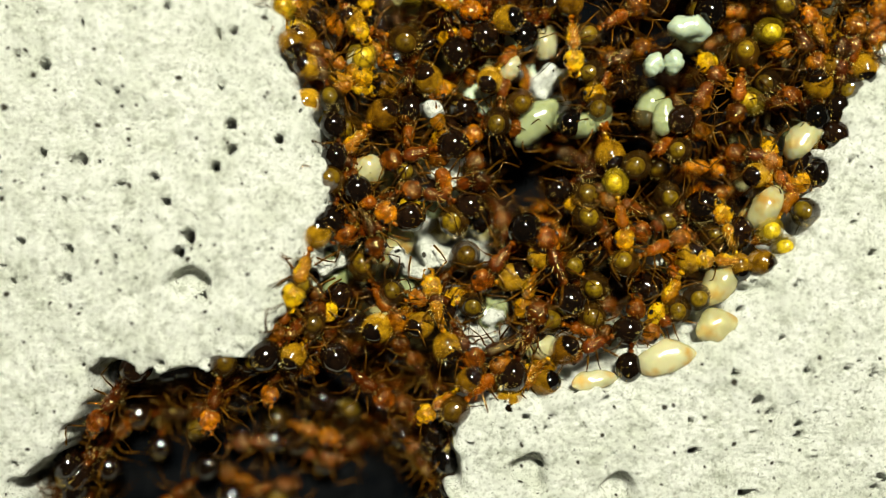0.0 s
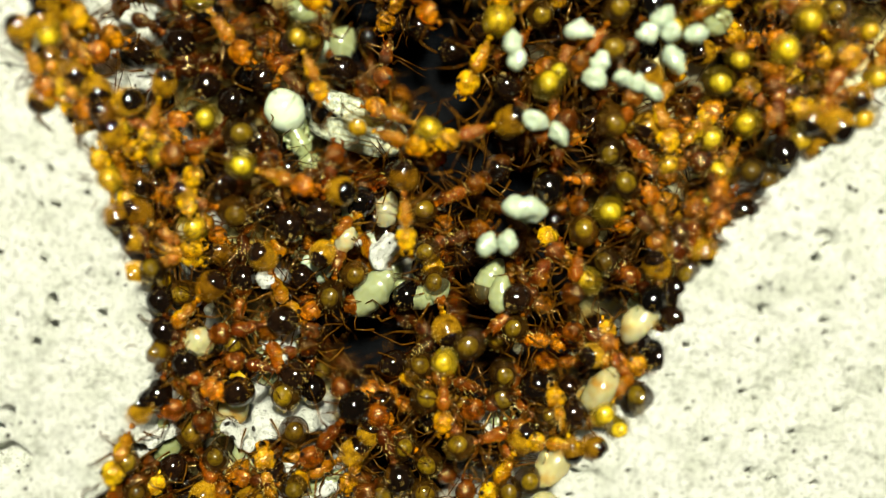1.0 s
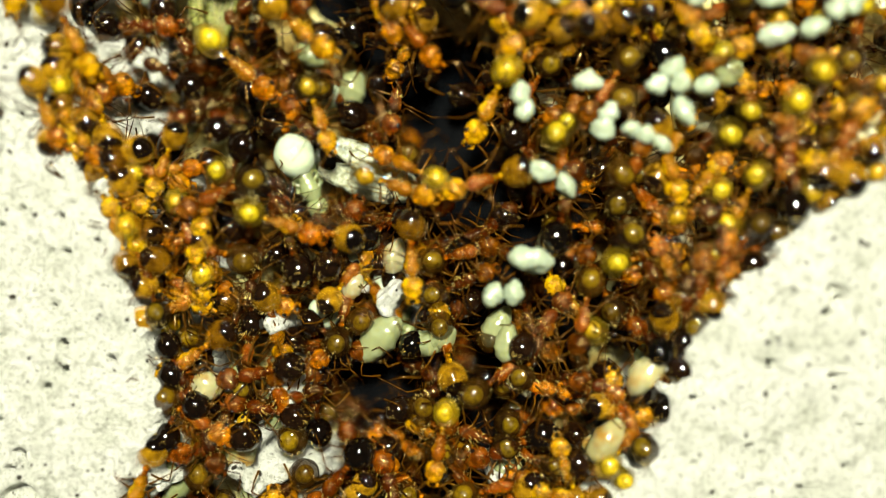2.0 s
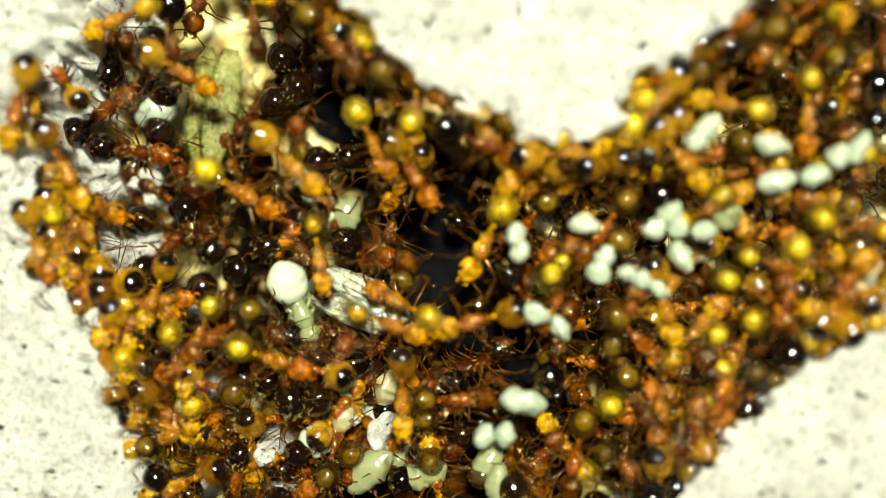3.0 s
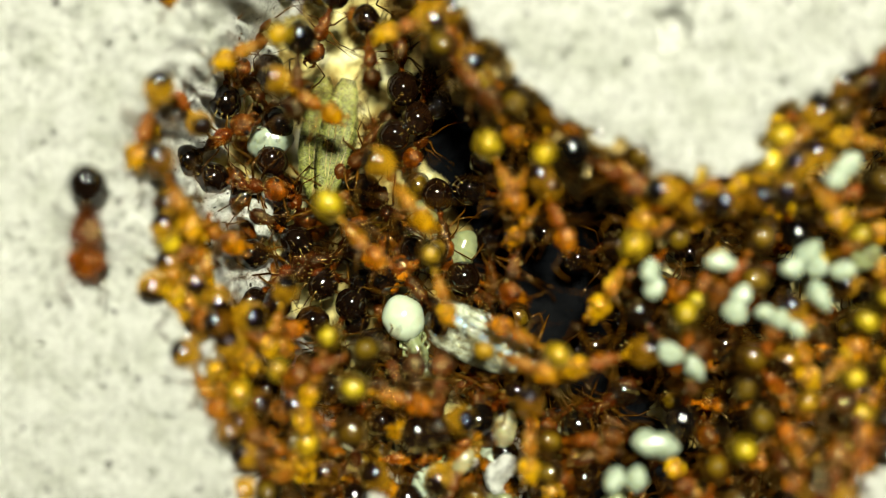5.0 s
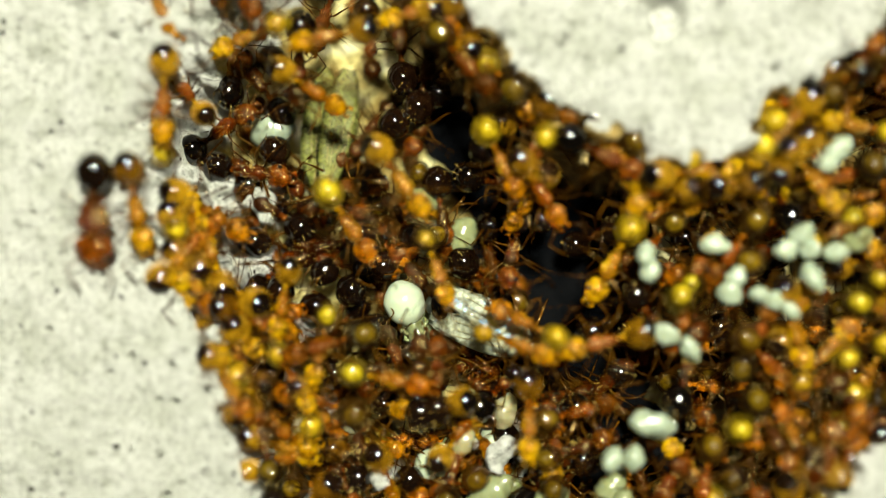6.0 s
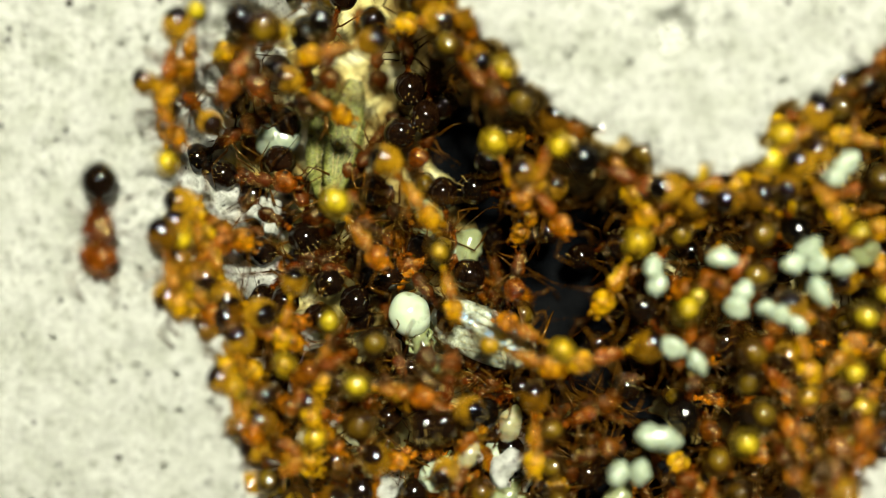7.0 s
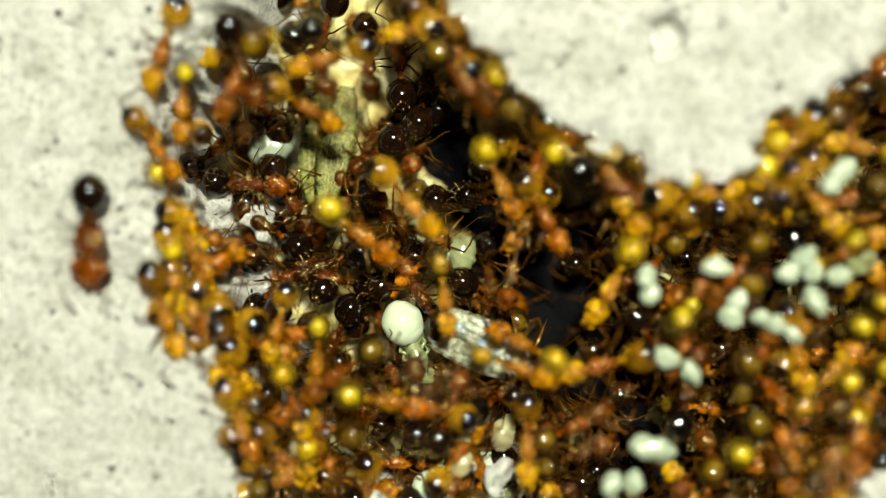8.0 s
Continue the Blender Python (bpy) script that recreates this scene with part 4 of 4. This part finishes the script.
# ---- winged ants ----
def wing(name, length, width, parent, side, lift, fan, membrane=WING):
    """A thin membrane with veins, root at the thorax, pointing back."""
    bm = bmesh.new()
    rows = []
    for n in range(13):
        k = n / 12
        half = width * (0.10 + 0.9 * math.sin(math.pi * min(1.0, 0.06 + 0.80 * k ** 0.8)) ** 0.9) * (1 if k < 0.93 else 0.72)
        rows.append([bm.verts.new(Vector((w * half, -k * length, 0.10 * math.sin(5 * k) + 0.12 * w * w + 0.03 * math.sin(9 * w + 7 * k))) * MM) for w in (-0.5, -0.3, -0.1, 0.1, 0.3, 0.5)])
    for a, b in zip(rows, rows[1:]):
        for k in range(5):
            bm.faces.new((a[k], a[k + 1], b[k + 1], b[k]))
    bmesh.ops.solidify(bm, geom=bm.faces[:], thickness=0.012 * MM)
    w = part(name, bm, membrane, parent, "clear iridescent membrane" if membrane == WING else "olive translucent membrane")
    turn = pose(0.22 * side * MM, 0.15 * MM, (1.0 + lift) * MM, 4, 8 * side, fan * side)
    w.matrix_basis = turn
    for f in (-0.44, -0.2, 0.08, 0.3):
        bm = bmesh.new()
        tube(bm, [(0, 0, 0.03), (f * 0.6 * width, -0.35 * length, 0.12), (f * width, -0.75 * length, 0.06)], [0.028, 0.020, 0.008], 5)
        part("vein", bm, VEIN, w)
    return w


def winged_ant(x, y, z, heading, length, width, fan, membrane=WING):
    root = new("winged_ant")
    bm = bmesh.new()
    ball(bm, (0, 0, 0.75), (0.55, 0.95, 0.6), 18, 14, thorax_shape)
    part("thorax", bm, DARK, root)
    bm = bmesh.new()
    ball(bm, (0, 1.3, 0.7), (0.48, 0.48, 0.38), 16, 12, head_shape)
    head = part("head", bm, RED, root)
    for s in (-1, 1):
        bm = bmesh.new()
        ball(bm, (0.42 * s, 1.38, 0.82), (0.12, 0.16, 0.14), 8, 6)
        part("eye", bm, EYE, head)
        bm = bmesh.new()
        tube(bm, [(0.18 * s, 1.65, 0.8), (0.5 * s, 2.0, 0.95), (0.6 * s, 2.6, 0.7)], [0.03, 0.035, 0.045])
        part("antenna", bm, LEG, head)
    bm = bmesh.new()
    ball(bm, (0, -2.2, 0.3), (0.6, 1.1, 0.45), 20, 16, gaster_shape)
    part("gaster", bm, DARK, root)
    bm = bmesh.new()
    ball(bm, (0, -1.02, 0.68), (0.16, 0.2, 0.2), 10, 8)
    part("petiole", bm, RED, root)
    for n, (fore, reach) in enumerate(((0.5, 0.9), (0.05, 0.1), (-0.35, -0.9))):
        for s in (-1, 1):
            bm = bmesh.new()
            tube(bm, [(0.35 * s, fore, 0.5), (1.0 * s, fore + 0.5 * reach, 1.0), (1.6 * s, fore + reach, 0.2), (1.9 * s, fore + 1.2 * reach, 0.0)], [0.07, 0.06, 0.04, 0.02])
            part("leg", bm, LEG, root)
    for s in (-1, 1):
        wing("wing", length, width, root, s, 0.10 if s > 0 else 0.22, fan, membrane)
        wing("hind_wing", 0.7 * length, 0.7 * width, root, s, 0.02, fan + 8, membrane)
    root.matrix_basis = pose(x * MM, y * MM, z * MM, 0, 0, heading - 90)
    return tagged(root, "dark winged ant with folded clear wings in the heap", "winged ant", "winged ants")


winged_ant(6.6, 10.2, -3.3, -23, 3.9, 1.15, 6)
winged_ant(-1.45, 16.2, -4.7, -96, 4.9, 1.45, 4, OLIVE_WING)

loose = new("loose_wing")
wing("membrane", 3.2, 0.55, loose, 1, -0.9, 0)
loose.matrix_basis = pose(23.4 * MM, 12.8 * MM, -0.35 * MM, 0, 25, -40)
tagged(loose, "narrow clear shed wing lying by the rim", "wing")

# ---- ants out on the plaster ----
ant("stout", -8.8, 16.05, 0.62, -89, 0, 4, True, 1.15)
upper_one = ant("tawny", -6.8, 19.4, 0.3, -105, -4, 0, True)
walker = ant("tawny", -6.05, 17.1, 0.15, -66, -4, 0, True)
rim_walker = ant("tawny", -6.9, 14.5, 0.15, -70, -4, 0, True)
newcomers = [ant(kind, x, y + 6, 0.1, heading, -4, 0, True) for kind, x, y, heading in (
    ("tawny", -7.5, 19.0, -60), ("dark", -4.1, 22.1, -75), ("amber", -5.7, 20.8, -100), ("tawny", 0.6, 21.5, 190), ("dark", -1.3, 22.3, -80), ("amber", -3.3, 21.6, -120),
)]


# ---- what moves ----
def stride(made, rows, begin, end):
    """Keys an ant's way; rows: seconds, the gaster's place, heading. Its legs swing between begin and end."""
    walk(made, [(t, ant_pose(x, y, z, h, -4, 0)) for t, x, y, z, h in rows])
    legs = [o for o in made.children if o.name.startswith("leg")]
    for n, leg in enumerate(legs):
        hip = Vector((0.2 * (1 if n % 2 else -1), (0.34, 0.08, -0.16)[n // 2], 0.52)) * MM
        keys, t = [(0.0, Matrix.Identity(4))], begin
        while t <= end:
            swing = 13 * math.sin(2 * math.pi * 1.6 * (t - begin) + math.pi * ((n // 2 + n) % 2))
            keys.append((t, Matrix.Translation(hip) @ pose(0, 0, 0, 0, 0, swing) @ Matrix.Translation(-hip)))
            t += 0.2
        keys.append((8.0, Matrix.Identity(4)))
        walk(leg, keys)


def motions():
    stride(upper_one, [(0, -6.5, 19.5, 0.3, -112), (2.4, -6.65, 19.4, 0.3, -112), (3.5, -6.85, 19.4, 0.3, -100), (4.0, -6.75, 19.55, 0.3, -96), (4.7, -6.5, 19.55, 0.3, -112), (6.0, -6.5, 20.2, 0.25, -92), (7.0, -6.3, 21.8, 0.3, -100), (8.0, -6.0, 22.6, 0.3, -110)], 4.6, 7.8)
    stride(walker, [(0, -6.05, 17.0, 0.15, -62), (4.5, -6.05, 17.1, 0.15, -65), (5.8, -7.5, 16.7, 0.4, -74), (6.0, -7.65, 16.3, 0.4, -79), (6.5, -7.0, 14.6, 0.35, -75), (7.0, -6.6, 14.35, 0.35, -77), (7.5, -6.75, 14.2, 0.35, -82), (8.0, -6.6, 13.25, 0.35, -71)], 4.6, 7.8)
    stride(rim_walker, [(0, -7.0, 14.6, 0.2, -70), (3.5, -6.9, 14.4, 0.2, -74), (4.0, -6.5, 14.2, 0.2, -78), (4.5, -6.0, 12.0, 0.25, -66), (6.0, -4.75, 9.8, 0.1, -58), (7.0, -4.5, 9.4, 0.1, -60), (8.0, -4.0, 9.4, 0.1, -68)], 3.5, 6.5)
    # ants that come down to the chamber's upper end late on
    for made, begin, end, x, y, heading in zip(
        newcomers, (5.2, 5.0, 5.6, 4.7, 5.4, 5.0), (7.6, 6.8, 7.8, 5.9, 7.0, 7.2),
        (-7.5, -4.1, -5.7, 0.6, -1.3, -3.3), (19.0, 22.1, 20.8, 21.5, 22.3, 21.6), (-60, -75, -100, 190, -80, -120),
    ):
        stride(made, [(0, x, y + 6, 0.1, heading), (begin, x, y + 6, 0.1, heading), (end, x, y, 0.1, heading), (8.0, x, y, 0.1, heading + 6)], begin, end)
    # the crowd shuffles on the spot
    shuffle = random.Random(31)
    for x, y, z, heading, made in placed[:-10]:
        if x > 9 or shuffle.random() < 0.45:
            continue
        reach, pace, phase = shuffle.uniform(0.08, 0.45), shuffle.uniform(0.5, 1.4), shuffle.uniform(0, 6.3)
        when = 0.5 if y < 4 else (1.5 if y < 9 else 6.5)
        way, spin = shuffle.uniform(0, 6.3), shuffle.uniform(-16, 16)
        if z < -2.4:
            # the ants on the floor hardly stir
            reach, spin = 0.25 * reach, 0.4 * spin
        m0 = made.matrix_basis.copy()
        middle = m0 @ (Vector(GASTER) * MM)
        rows = []
        for n in range(11):
            t = 0.8 * n
            k = math.sin(pace * t + phase) - math.sin(pace * when + phase)
            step = Matrix.Translation(Vector((math.cos(way), math.sin(way), 0)) * reach * k * MM)
            rows.append((t, step @ Matrix.Translation(middle) @ pose(0, 0, 0, 0, 0, spin * k) @ Matrix.Translation(-middle) @ m0))
        walk(made, rows)


motions()
